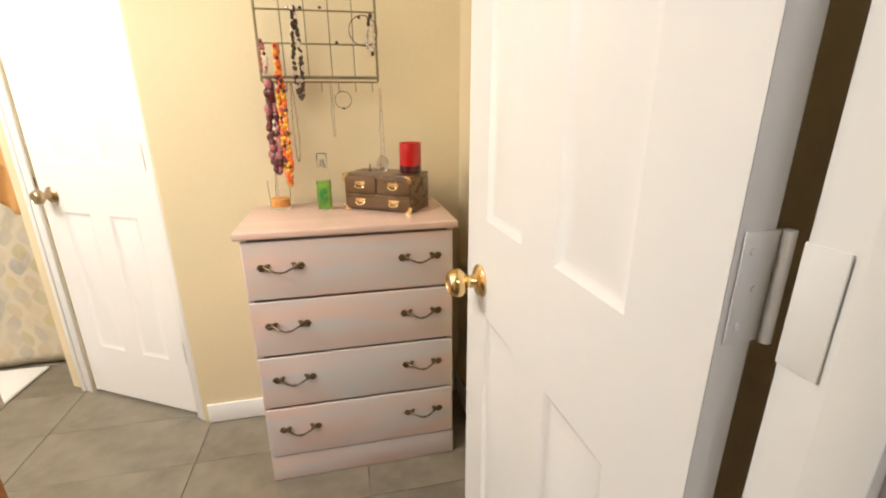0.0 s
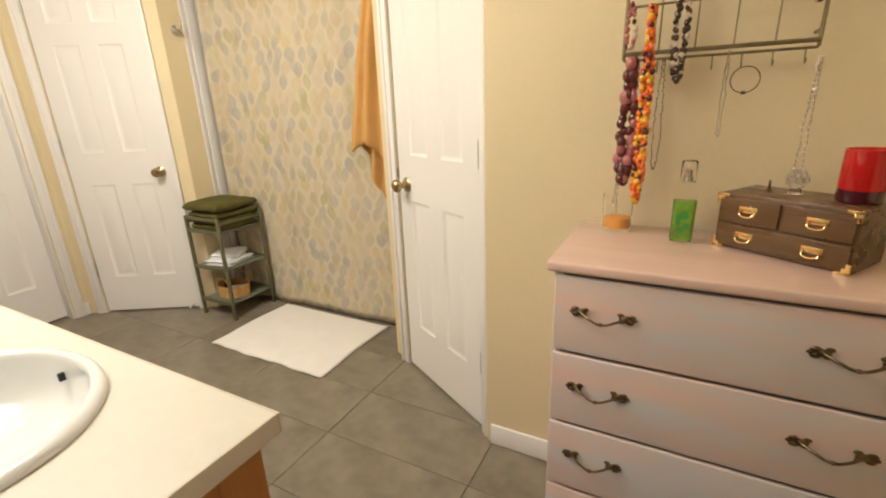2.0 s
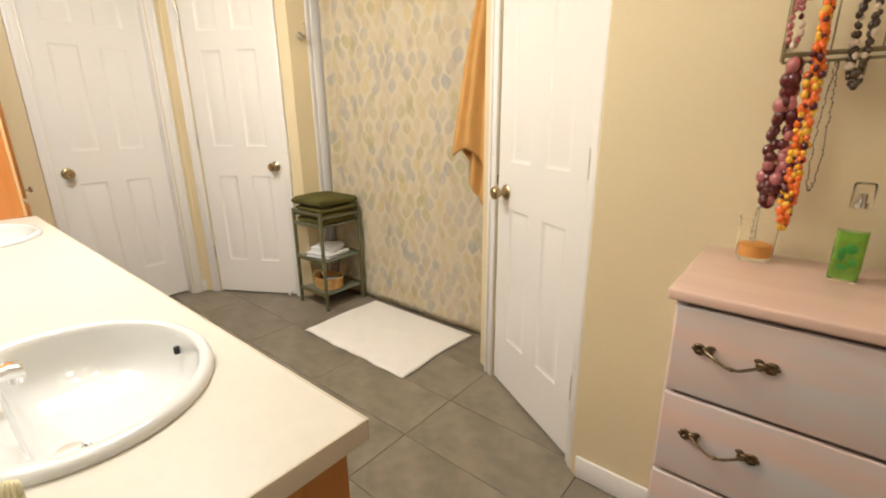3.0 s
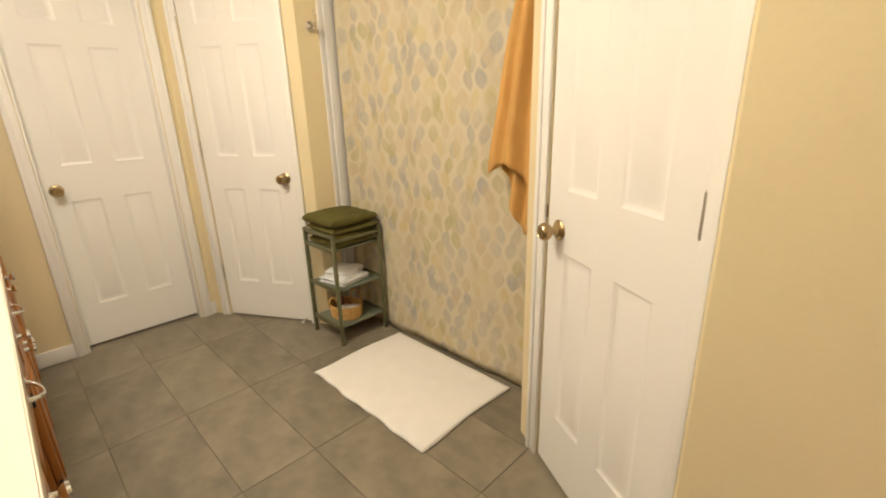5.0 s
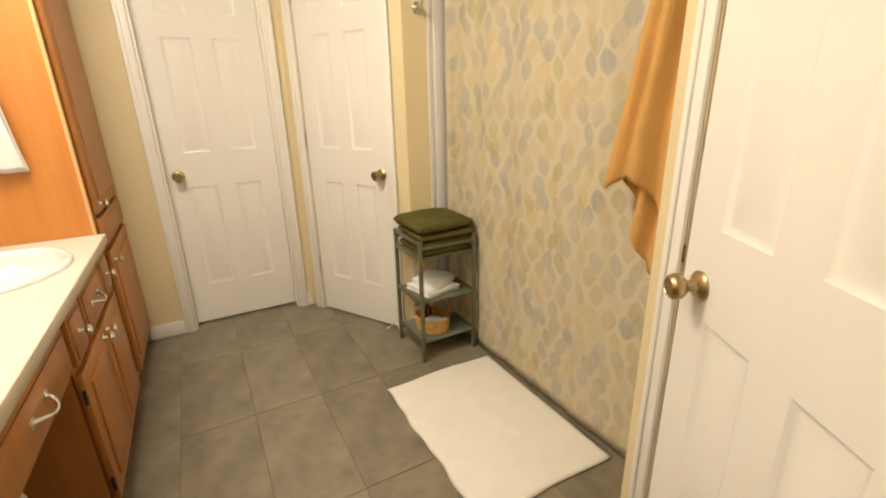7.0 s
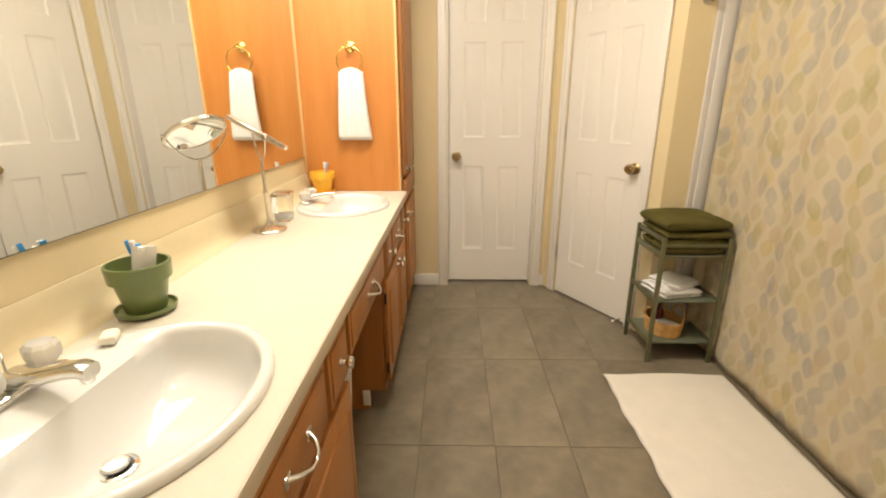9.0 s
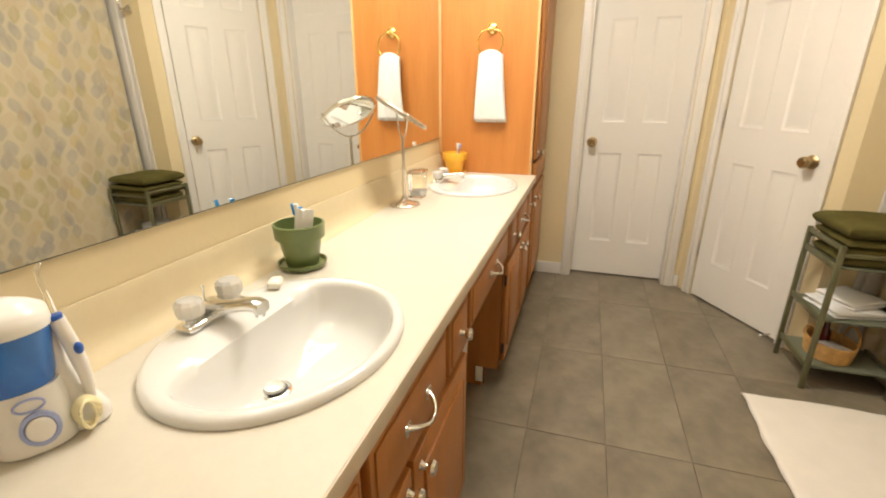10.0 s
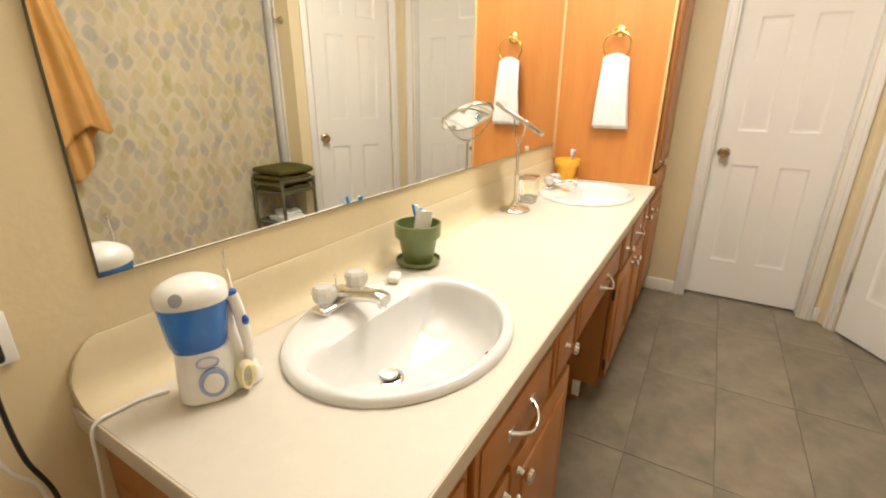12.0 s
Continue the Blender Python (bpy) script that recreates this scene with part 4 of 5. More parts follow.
def folded_towel(name, at, w, d, h, mat, label, seed, rz=0.0, layers=2):
    """A folded towel: plump rounded layers with soft fold lines."""
    ob = thing(name, label, "towel", at, rz)
    for k in range(layers):
        bm = bmesh.new()
        z0, z1 = h * k / layers, h * (k + 1) / layers
        nu, nv = 26, 12
        grid = []
        for i in range(nu + 1):
            row = []
            for j in range(nv):
                t = 2 * math.pi * j / nv
                xx = -w / 2 + w * i / nu
                c, s = math.cos(t), math.sin(t)
                e_ = max(0, abs(2 * i / nu - 1) - 0.8) / 0.2
                end = 1 - 0.5 * e_ ** 2.5
                yy = d / 2 * math.copysign(abs(c) ** 0.35, c)
                zz = (z0 + z1) / 2 + (z1 - z0) / 2 * end * math.copysign(abs(s) ** 0.5, s)
                nn = noise.noise((xx * 14 + seed, yy * 14, zz * 20 + k)) * 0.010
                row.append(bm.verts.new((xx + nn, yy * (1 + nn * 2), max(0.0005, zz + (nn if s > 0 else 0)))))
            grid.append(row)
        for a, b in zip(grid, grid[1:]):
            for j in range(nv):
                bm.faces.new((a[j], a[(j + 1) % nv], b[(j + 1) % nv], b[j]))
        bm.faces.new(grid[0])
        bm.faces.new(grid[-1][::-1])
        bmesh.ops.recalc_face_normals(bm, faces=bm.faces[:])
        part("towel_layer", bm, mat, ob, smooth=60)
    return ob


folded_towel("folded_towel", (SX, SY, 0.5575), 0.262, 0.272, 0.075, OLIVE_TERRY, "folded olive green bath towel lying in the top tier", 1)
folded_towel("folded_towel", (SX + 0.004, SY + 0.004, 0.6335), 0.275, 0.29, 0.036, OLIVE_TERRY, "dark olive green folded towel in the middle of the stack", 5, 0, 1)
folded_towel("folded_towel", (SX - 0.005, SY - 0.004, 0.6700), 0.285, 0.30, 0.056, OLIVE_TERRY, "plump olive green folded towel on top of the stack", 9, 2, 1)
folded_towel("hand_towel", (SX + 0.01, SY - 0.02, 0.3275), 0.20, 0.20, 0.035, TERRY, "folded white hand towel on the middle tier", 3, 12)
folded_towel("hand_towel", (SX - 0.005, SY - 0.005, 0.3635), 0.17, 0.17, 0.03, TERRY, "smaller folded white towel on the stack", 4, 30)
bk = thing("wicker_basket", "golden wicker basket with looped handles on the lowest tier", "basket", (SX + 0.01, SY - 0.03, 0.1075), 8)
for k in range(9):
    f = 1 + 0.012 * k
    part("wicker_band", bm_tube([(0.095 * f * math.cos(a), 0.075 * f * math.sin(a), 0.006 + 0.0085 * k) for a in [2 * math.pi * i / 28 for i in range(28)]], 0.0052, 6, closed=True), WICKER, bk)
part("bottom", bm_lathe([(0, 0.0), (0.093, 0.0), (0.093, 0.005), (0, 0.005)], 28, squash=0.79), WICKER, bk)
for sgn in (-1, 1):
    part("loop_handle", bm_tube([(0.048 * math.cos(a), sgn * 0.081, 0.075 + 0.062 * math.sin(a)) for a in [math.pi * i / 14 for i in range(15)]], 0.0045, 6), WICKER, bk)
bt = thing("bottle", "small dark amber bottle standing in the wicker basket", "bottle", (SX - 0.045, SY - 0.03, 0.1135))
part("bottle_body", bm_lathe([(0, 0), (0.022, 0), (0.022, 0.085), (0.012, 0.10), (0.011, 0.125), (0, 0.125)], 18), BEAD_RED, bt)
folded_towel("washcloth", (SX + 0.03, SY - 0.02, 0.1135), 0.10, 0.09, 0.05, TERRY, "white washcloth tucked in the wicker basket", 8, 20)

# ---- things on the counter ----
def pot(at, r, h, mat, label, saucer_mat):
    p = thing("flower_pot", label, "pot", at, group="clay pots on the counter")
    part("saucer", bm_lathe([(0, 0), (r * 0.80, 0), (r * 1.0, 0.006), (r * 1.04, 0.016), (r * 0.99, 0.0165), (r * 0.93, 0.008), (0, 0.006)], 40), saucer_mat, p)
    z = 0.0065
    part("pot_body", bm_lathe([(0, z), (r * 0.66, z), (r * 0.69, z + 0.004), (r * 0.90, z + h * 0.66), (r * 1.04, z + h * 0.67), (r * 1.08, z + h * 0.98), (r * 1.05, z + h), (r * 0.98, z + h), (r * 0.93, z + h * 0.7), (r * 0.60, z + 0.012), (0, z + 0.012)], 44), mat, p, smooth=35)
    return p


def brush(at, tilt, rz, handle, label, length=0.175):
    b = thing("toothbrush", label, "toothbrush", at)
    b.matrix_world = pose(*at, tilt, 0, rz)
    part("handle", bm_tube(smooth_path([(0, 0, 0.0), (0, 0.001, length * 0.35), (0, -0.001, length * 0.7), (0, 0, length)]), 0.0046, 8, taper=[1 - 0.45 * (k / 24) for k in range(25)]), handle, b)
    part("head", bm_box(-0.006, -0.0035, length, 0.006, 0.003, length + 0.03, 0.002), handle, b)
    part("bristles", bm_box(-0.0052, -0.014, length + 0.003, 0.0052, -0.0037, length + 0.027, 0.001), PLASTIC_WHITE, b)
    return b


GP = (-1.066, 0.713)
pot((*GP, CZ + 0.0008), 0.058, 0.108, GREEN_CERAMIC, "dark green glazed clay pot with saucer holding toothbrushes", GREEN_CERAMIC)
gz = CZ + 0.021
brush((GP[0] - 0.012, GP[1] + 0.004, gz), -9, 200, BRIGHT_BLUE, "bright blue toothbrush leaning in the green pot", 0.112)
brush((GP[0] + 0.002, GP[1] + 0.012, gz), -8, 150, PLASTIC_WHITE, "white toothbrush leaning in the green pot", 0.100)
brush((GP[0] + 0.008, GP[1] - 0.012, gz), 13, 170, BRIGHT_BLUE, "blue and white toothbrush leaning back in the pot", 0.112)
tp = thing("toothpaste", "white toothpaste tube standing in the green pot", "toothpaste tube")
tp.matrix_world = pose(GP[0] + 0.020, GP[1] + 0.008, gz, 3, 10, 130) @ Matrix.Diagonal((1.0, 1.0, 0.95, 1))
bm = bmesh.new()
prev = None
for z, a, b in ((0.0, 0.012, 0.012), (0.014, 0.012, 0.012), (0.018, 0.020, 0.016), (0.07, 0.021, 0.012), (0.128, 0.022, 0.0022), (0.142, 0.022, 0.0018)):
    cur = [bm.verts.new((a * math.cos(2 * math.pi * k / 20), b * math.sin(2 * math.pi * k / 20), z)) for k in range(20)]
    if prev:
        for k in range(20):
            bm.faces.new((prev[k], prev[(k + 1) % 20], cur[(k + 1) % 20], cur[k]))
    else:
        bm.faces.new(cur[::-1])
    prev = cur
bm.faces.new(prev)
part("tube", bm, PLASTIC_WHITE, tp)
part("printed_bar", bm_box(-0.010, 0.0080, 0.100, 0.008, 0.0088, 0.106), PRINT_GREY, tp)
part("printed_bar", bm_box(-0.010, 0.0062, 0.112, 0.004, 0.0078, 0.116), PRINT_GREY, tp)

YP = (-2.490, 0.706)
pot((*YP, CZ + 0.0008), 0.060, 0.106, YELLOW_CERAMIC, "yellow glazed clay pot with saucer beside the tower panel", YELLOW_CERAMIC)
brush((YP[0] + 0.003, YP[1] + 0.010, CZ + 0.021), -13, -60, PLASTIC_WHITE, "white toothbrush leaning in the yellow pot", 0.118)
brush((YP[0] - 0.012, YP[1] + 0.006, CZ + 0.021), -15, -40, PALE_BLUE, "grey-blue toothbrush leaning in the yellow pot", 0.115)

# magnifying mirror on a stand
mmx, mmy = -1.746, 0.716
mm = thing("vanity_mirror", "brushed nickel two-sided magnifying mirror on a round foot", "mirror", (mmx, mmy, CZ + 0.0005))
part("foot", bm_lathe([(0, 0), (0.058, 0), (0.060, 0.004), (0.056, 0.009), (0.035, 0.014), (0.016, 0.021), (0.010, 0.032), (0, 0.033)], 44), NICKEL, mm)
part("stem", bm_lathe([(0, 0.03), (0.0085, 0.03), (0.0065, 0.05), (0.0065, 0.13), (0.009, 0.136), (0.009, 0.142), (0.0058, 0.15), (0.0052, 0.25), (0.007, 0.258), (0, 0.26)], 20), NICKEL, mm)
n_ = Vector((-0.22, 0.47, 0.835)).normalized()
turn = Matrix.Translation((0, 0, 0.345)) @ n_.to_track_quat("Z", "X").to_matrix().to_4x4()
R = 0.103
axis_dir = Vector((-0.83, -0.55, 0.0)).normalized()
perp = axis_dir.cross(Vector((0, 0, 1))).normalized()
for sgn in (-1, 1):
    pts = smooth_path([(0, 0, 0.255), tuple(axis_dir * sgn * 0.03 + Vector((0, 0, 0.262))), tuple(axis_dir * sgn * 0.07 + Vector((0, 0, 0.29))), tuple(axis_dir * sgn * (R + 0.009) + Vector((0, 0, 0.345)))], 8)
    part("yoke_arm", bm_tube(pts, 0.0033, 8), NICKEL, mm)
part("rim", bm_lathe([(R - 0.006, -0.007), (R, -0.008), (R + 0.005, -0.004), (R + 0.005, 0.004), (R, 0.008), (R - 0.006, 0.007), (R - 0.006, -0.007)], 56, axis=turn), NICKEL, mm)
part("mirror_disc", bm_lathe([(0, -0.0055), (R - 0.0055, -0.0055), (R - 0.0055, 0.0055), (0, 0.0055)], 56, axis=turn), MIRROR, mm, "round mirror glass on both sides", smooth=30)

# clear box with nickel lid
jr = thing("cotton_jar", "clear square acrylic jar with a nickel lid", "jar", (-1.904, 0.712, CZ + 0.0005), 4)
part("jar_body", bm_box(-0.04, -0.032, 0, 0.04, 0.032, 0.098, 0.005), ACRYLIC, jr)
part("lid", bm_box(-0.042, -0.034, 0.0985, 0.042, 0.034, 0.112, 0.003), NICKEL, jr, "brushed nickel lid")
part("cotton_pads", bm_box(-0.034, -0.026, 0.006, 0.034, 0.026, 0.030, 0.006), TERRY, jr)

sp = thing("soap_bar", "small worn white soap bar on the sink rim", "soap", (-0.906, 0.752, CZ + 0.0168), 25)
part("soap", bm_box(-0.021, -0.014, 0, 0.021, 0.014, 0.017, 0.006, segs=4), SOAP, sp)

# oral irrigator
wp = thing("oral_irrigator", "white oral irrigator with a blue water tank by the counter end", "oral irrigator", (-0.447, 0.740, CZ + 0.0005), 150)
wp.scale = (0.83, 0.83, 0.98)


def loft(rows, n=32, power=0.55):
    """Rounded-rectangle sections: z, half width, half depth, x and y shift."""
    bm = bmesh.new()
    prev = None
    for z, a, b, sx, sy in rows:
        cur = []
        for k in range(n):
            t = 2 * math.pi * k / n
            c, s = math.cos(t), math.sin(t)
            cur.append(bm.verts.new((sx + a * math.copysign(abs(c) ** power, c), sy + b * math.copysign(abs(s) ** power, s), z)))
        if prev:
            for k in range(n):
                bm.faces.new((prev[k], prev[(k + 1) % n], cur[(k + 1) % n], cur[k]))
        else:
            bm.faces.new(cur[::-1])
        prev = cur
    bm.faces.new(prev)
    bmesh.ops.recalc_face_normals(bm, faces=bm.faces[:])
    return bm


part("base_body", loft([(0, 0.048, 0.042, 0, 0), (0.003, 0.051, 0.045, 0, 0), (0.035, 0.050, 0.044, 0, 0), (0.070, 0.047, 0.042, 0, 0), (0.0855, 0.045, 0.040, 0, 0)], power=0.78), PLASTIC_WHITE, wp)
part("side_pod", loft([(0, 0.030, 0.030, 0.058, 0.006), (0.003, 0.034, 0.033, 0.058, 0.006), (0.018, 0.034, 0.032, 0.058, 0.006), (0.033, 0.027, 0.026, 0.055, 0.006), (0.062, 0.016, 0.018, 0.050, 0.006), (0.100, 0.012, 0.014, 0.046, 0.006), (0.150, 0.011, 0.012, 0.050, 0.004)], power=0.8), PLASTIC_WHITE, wp)
part("water_tank", loft([(0.0858, 0.044, 0.040, -0.004, 0), (0.098, 0.048, 0.043, -0.004, 0), (0.135, 0.053, 0.047, -0.003, 0), (0.160, 0.057, 0.050, -0.002, 0)], power=0.85), PLASTIC_BLUE, wp, "translucent blue water tank")
lid = part("tank_lid", loft([(0.1605, 0.059, 0.052, -0.002, 0), (0.168, 0.060, 0.053, -0.002, 0), (0.180, 0.055, 0.048, -0.002, 0), (0.188, 0.042, 0.036, -0.002, 0), (0.196, 0.022, 0.018, -0.002, 0)], power=0.88), PLASTIC_WHITE, wp, "white domed lid")
part("lid_vent", bm_lathe([(0, 0), (0.010, 0), (0.010, 0.002), (0, 0.003)], 20, axis=Matrix.Translation((-0.024, -0.048, 0.177)) @ Matrix.Rotation(radians(50), 4, "X")), PRINT_GREY, lid)
dial = part("dial_ring", bm_lathe([(0.017, 0), (0.0235, 0), (0.0235, 0.004), (0.019, 0.005), (0.017, 0.003)], 36, axis=Matrix.Translation((0.008, -0.0435, 0.036)) @ Matrix.Rotation(radians(88), 4, "X")), PALE_BLUE, wp, "pale blue dial ring")
part("dial_knob", bm_lathe([(0, 0), (0.0165, 0), (0.0165, 0.006), (0.014, 0.008), (0, 0.008)], 32, axis=Matrix.Translation((0.008, -0.0435, 0.036)) @ Matrix.Rotation(radians(88), 4, "X")), PLASTIC_WHITE, dial)
part("switch_ring", bm_tube([(0.004 + 0.017 * math.cos(a), -0.0435, 0.070 + 0.0085 * math.sin(a)) for a in [2 * math.pi * k / 28 for k in range(28)]], 0.0016, 6, closed=True), PALE_BLUE, wp)
wand = part("wand", bm_tube(smooth_path([(0.072, -0.012, 0.040), (0.072, -0.014, 0.085), (0.067, -0.014, 0.125), (0.060, -0.012, 0.160)]), 0.0105, 14, taper=[0.6 + 0.4 * min(1, k / 10) for k in range(25)]), PLASTIC_WHITE, wp, "white wand held in its clip")
part("wand_collar", bm_lathe([(0, 0), (0.0085, 0), (0.0085, 0.006), (0, 0.007)], 16, axis=Matrix.Translation((0.060, -0.012, 0.1605))), BLUE, wand)
part("wand_button", bm_ball(0.0745, -0.0235, 0.118, 0.0065, None, 10, 1.3), BLUE, wand)
part("jet_tip", bm_tube(smooth_path([(0.060, -0.012, 0.167), (0.057, -0.010, 0.20), (0.055, -0.010, 0.222), (0.062, -0.016, 0.235)]), 0.0034, 8, taper=[1.2 - 0.6 * k / 24 for k in range(25)]), ACRYLIC, wand)
coil = bmesh.new()
for k in range(5):
    ph = 0.25 * k
    coil = bm_tube([(0.062 + 0.017 * math.cos(a) * math.cos(ph), -0.028 - 0.004 * k + 0.008 * math.cos(a) * math.sin(ph), 0.030 + 0.020 * math.sin(a)) for a in [2 * math.pi * i / 24 for i in range(24)]], 0.0026, 6, coil, closed=True)
part("hose_coil", coil, CREAM_PLASTIC, wp, "coiled cream water hose")
cd = thing("power_cord", "thin white power cord running off the counter end", "cord")
part("cable", bm_tube(smooth_path([(-0.410, 0.690, CZ + 0.0035), (-0.380, 0.676, CZ + 0.0035), (-0.345, 0.672, CZ + 0.0035), (-0.320, 0.676, CZ + 0.0055), (-0.309, 0.678, CZ - 0.01), (-0.306, 0.676, CZ - 0.07), (-0.300, 0.66, CZ - 0.18), (-0.295, 0.63, CZ - 0.36), (-0.285, 0.62, CZ - 0.55)], 10), 0.0026, 8), PLASTIC_WHITE, cd)

# outlet with plugs
ol = thing("wall_outlet", "white duplex wall outlet with a black plug and cords", "outlet", (-0.226, 0.6005, 0.928))
part("cover_plate", bm_box(-0.057, 0.0005, -0.036, 0.057, 0.006, 0.036, 0.003), PLASTIC_WHITE, ol)
for x in (-0.02, 0.02):
    soc = part("socket", bm_lathe([(0, 0.0), (0.016, 0.0), (0.016, 0.0015), (0, 0.0018)], 24, axis=Matrix.Translation((x, 0.0062, 0)) @ Matrix.Rotation(radians(-90), 4, "X")), PLASTIC_WHITE, ol)
part("screw", bm_lathe([(0, 0), (0.003, 0), (0.002, 0.001), (0, 0.001)], 10, axis=Matrix.Translation((0, 0.0062, 0)) @ Matrix.Rotation(radians(-90), 4, "X")), STEEL, ol)
pl = part("plug", bm_box(-0.038, 0.008, -0.018, -0.006, 0.040, 0.010, 0.005), BLACK, ol, "black plug")
part("black_cord", bm_tube(smooth_path([(-0.022, 0.034, -0.016), (-0.018, 0.036, -0.07), (-0.022, 0.032, -0.16), (-0.040, 0.028, -0.26), (-0.03, 0.022, -0.45), (0.0, 0.02, -0.65)], 10), 0.0032, 8), BLACK, pl)
part("white_cord", bm_tube(smooth_path([(0.020, 0.0075, 0.0), (0.020, 0.03, -0.02), (0.010, 0.03, -0.10), (-0.005, 0.028, -0.17), (-0.03, 0.018, -0.24), (-0.02, 0.016, -0.40), (0.01, 0.015, -0.62)], 10), 0.0026, 8), PLASTIC_WHITE, ol)

# towel ring with hand towel
RX, RY, RZ = -2.5565, 0.878, 1.503
tr = thing("towel_ring", "polished brass towel ring on the oak panel", "towel ring", (RX, RY, RZ))
part("wall_plate", bm_lathe([(0, 0), (0.026, 0), (0.026, 0.005), (0.018, 0.010), (0.010, 0.014), (0.008, 0.034), (0, 0.035)], 28, axis=Matrix.Rotation(radians(90), 4, "Y")), GOLD, tr)
part("knuckle", bm_ball(0.036, 0, -0.004, 0.011, None, 14), GOLD, tr)
part("ring", bm_tube([(0.038, 0.062 * math.cos(a), -0.066 + 0.062 * math.sin(a)) for a in [2 * math.pi * k / 48 for k in range(48)]], 0.0045, 10, closed=True), GOLD, tr)


def hand_towel(u, v):
    w = 0.112 + 0.050 * (1 - v) ** 1.2
    z = RZ - 0.120 - 0.312 * (1 - v) + 0.022 * (1 - abs(2 * u - 1) ** 2) * v
    y = RY + (u - 0.5) * w + 0.006 * (1 - v)
    x = RX + 0.040 + 0.006 * math.sin(u * 11 + 0.6) * (0.4 + 0.6 * (1 - v)) + 0.012 * math.sin(v * math.pi) + 0.004 * noise.noise((u * 5, v * 5, 1))
    return (x, y, z)


ht = thing("hand_towel", "white terry hand towel hanging from the brass ring", "towel")
drape("front_fold", hand_towel, 36, 40, TERRY, ht, 0.007)
drape("back_fold", lambda u, v: (hand_towel(u, v)[0] - 0.017 - 0.006 * v, hand_towel(u, v)[1] + 0.004, hand_towel(u, v)[2] - 0.012 * (1 - v)), 30, 30, TERRY, ht, 0.006)

# laundry basket in the knee space
lb = thing("laundry_basket", "white slatted plastic laundry basket with dark clothes in the knee space", "laundry basket", (-1.36, 0.868, 0.001))
hx, hy, hh = 0.165, 0.165, 0.46
part("base", bm_box(-hx + 0.02, -hy + 0.02, 0, hx - 0.02, hy - 0.02, 0.03, 0.01), PLASTIC_WHITE, lb)
for side in range(4):
    ax = Matrix.Rotation(side * math.pi / 2, 4, "Z")
    for k in range(9):
        f = (k - 4) / 4.2
        b = bm_tube([(f * (hx - 0.02), -(hy - 0.018), 0.02), (f * hx, -hy, hh - 0.03)], 0.0065, 6)
        b.transform(ax)
        part("slat", b, PLASTIC_WHITE, lb)
    for z in (0.16, 0.30):
        q = z / hh
        b = bm_box(-hx + 0.02 * (1 - q), -hy + 0.016 * (1 - q), z - 0.012, hx - 0.02 * (1 - q), -hy + 0.016 * (1 - q) + 0.006, z + 0.012, 0.002)
        b.transform(ax)
        part("band", b, PLASTIC_WHITE, lb)
part("rim", bm_tube([((hx + 0.006) * math.copysign(abs(math.cos(a)) ** 0.25, math.cos(a)), (hy + 0.006) * math.copysign(abs(math.sin(a)) ** 0.25, math.sin(a)), hh - 0.015) for a in [2 * math.pi * k / 64 for k in range(64)]], 0.012, 8, closed=True), PLASTIC_WHITE, lb)
cl = thing("clothes_pile", "crumpled black clothes filling the laundry basket", "clothes", (-1.36, 0.868, 0.0325))
bm = bmesh.new()
bmesh.ops.create_icosphere(bm, subdivisions=4, radius=1.0)
for v in bm.verts:
    nn = noise.noise(v.co * 2.2) * 0.16 + noise.noise(v.co * 6) * 0.05
    v.co = Vector((v.co.x * 0.135, v.co.y * 0.135, 0.215 + v.co.z * 0.205)) * (1 + nn * 0.35)
    v.co.z = max(0.0, v.co.z)
    v.co.x, v.co.y = max(-0.138, min(0.138, v.co.x)), max(-0.138, min(0.138, v.co.y))
part("clothes", bm, BLACK, cl, smooth=0)

# ---- things on the dresser ----
cj = thing("candle_jar", "clear glass jar with melted orange candle wax", "candle", (0.036, 1.968, DZ + 0.0005))
part("jar_glass", bm_lathe([(0, 0), (0.030, 0), (0.034, 0.006), (0.037, 0.085), (0.0385, 0.094), (0.036, 0.094), (0.0345, 0.085), (0.0315, 0.009), (0, 0.008)], 36), CLEAR, cj)
part("wax", bm_lathe([(0, 0.0085), (0.0312, 0.0095), (0.0325, 0.036), (0.020, 0.040), (0, 0.039)], 32), ORANGE_WAX, cj)
sb = thing("spray_bottle", "clear spray bottle half full of green body mist", "spray bottle", (0.186, 1.912, DZ + 0.0005), -8)
part("bottle_glass", loft([(0, 0.021, 0.014, 0, 0), (0.003, 0.0235, 0.0165, 0, 0), (0.128, 0.0235, 0.0165, 0, 0), (0.138, 0.018, 0.014, 0, 0), (0.142, 0.010, 0.010, 0, 0)], 32, 0.45), CLEAR, sb)
part("mist", loft([(0.005, 0.0195, 0.0128, 0, 0), (0.008, 0.0212, 0.0142, 0, 0), (0.098, 0.0212, 0.0142, 0, 0)], 32, 0.45), GREEN_MIST, sb, "green body mist")
for x, z, w, h in ((-0.008, 0.055, 0.006, 0.022), (0.004, 0.066, 0.009, 0.016), (0.010, 0.040, 0.006, 0.012), (-0.004, 0.030, 0.008, 0.010)):
    part("printed_leaf", bm_lathe([(0, 0), (w, 0), (w * 0.9, 0.0006), (0, 0.0007)], 18, axis=Matrix.Translation((x, -0.0168, z)) @ Matrix.Diagonal((1, 1, h / w / 1.6, 1)) @ Matrix.Rotation(radians(90), 4, "X")), LEAF_PRINT, sb)
part("sprayer", bm_lathe([(0, 0.1425), (0.008, 0.1425), (0.008, 0.152), (0.0055, 0.154), (0.0055, 0.168), (0, 0.170)], 20), CHROME, sb, "silver spray head")
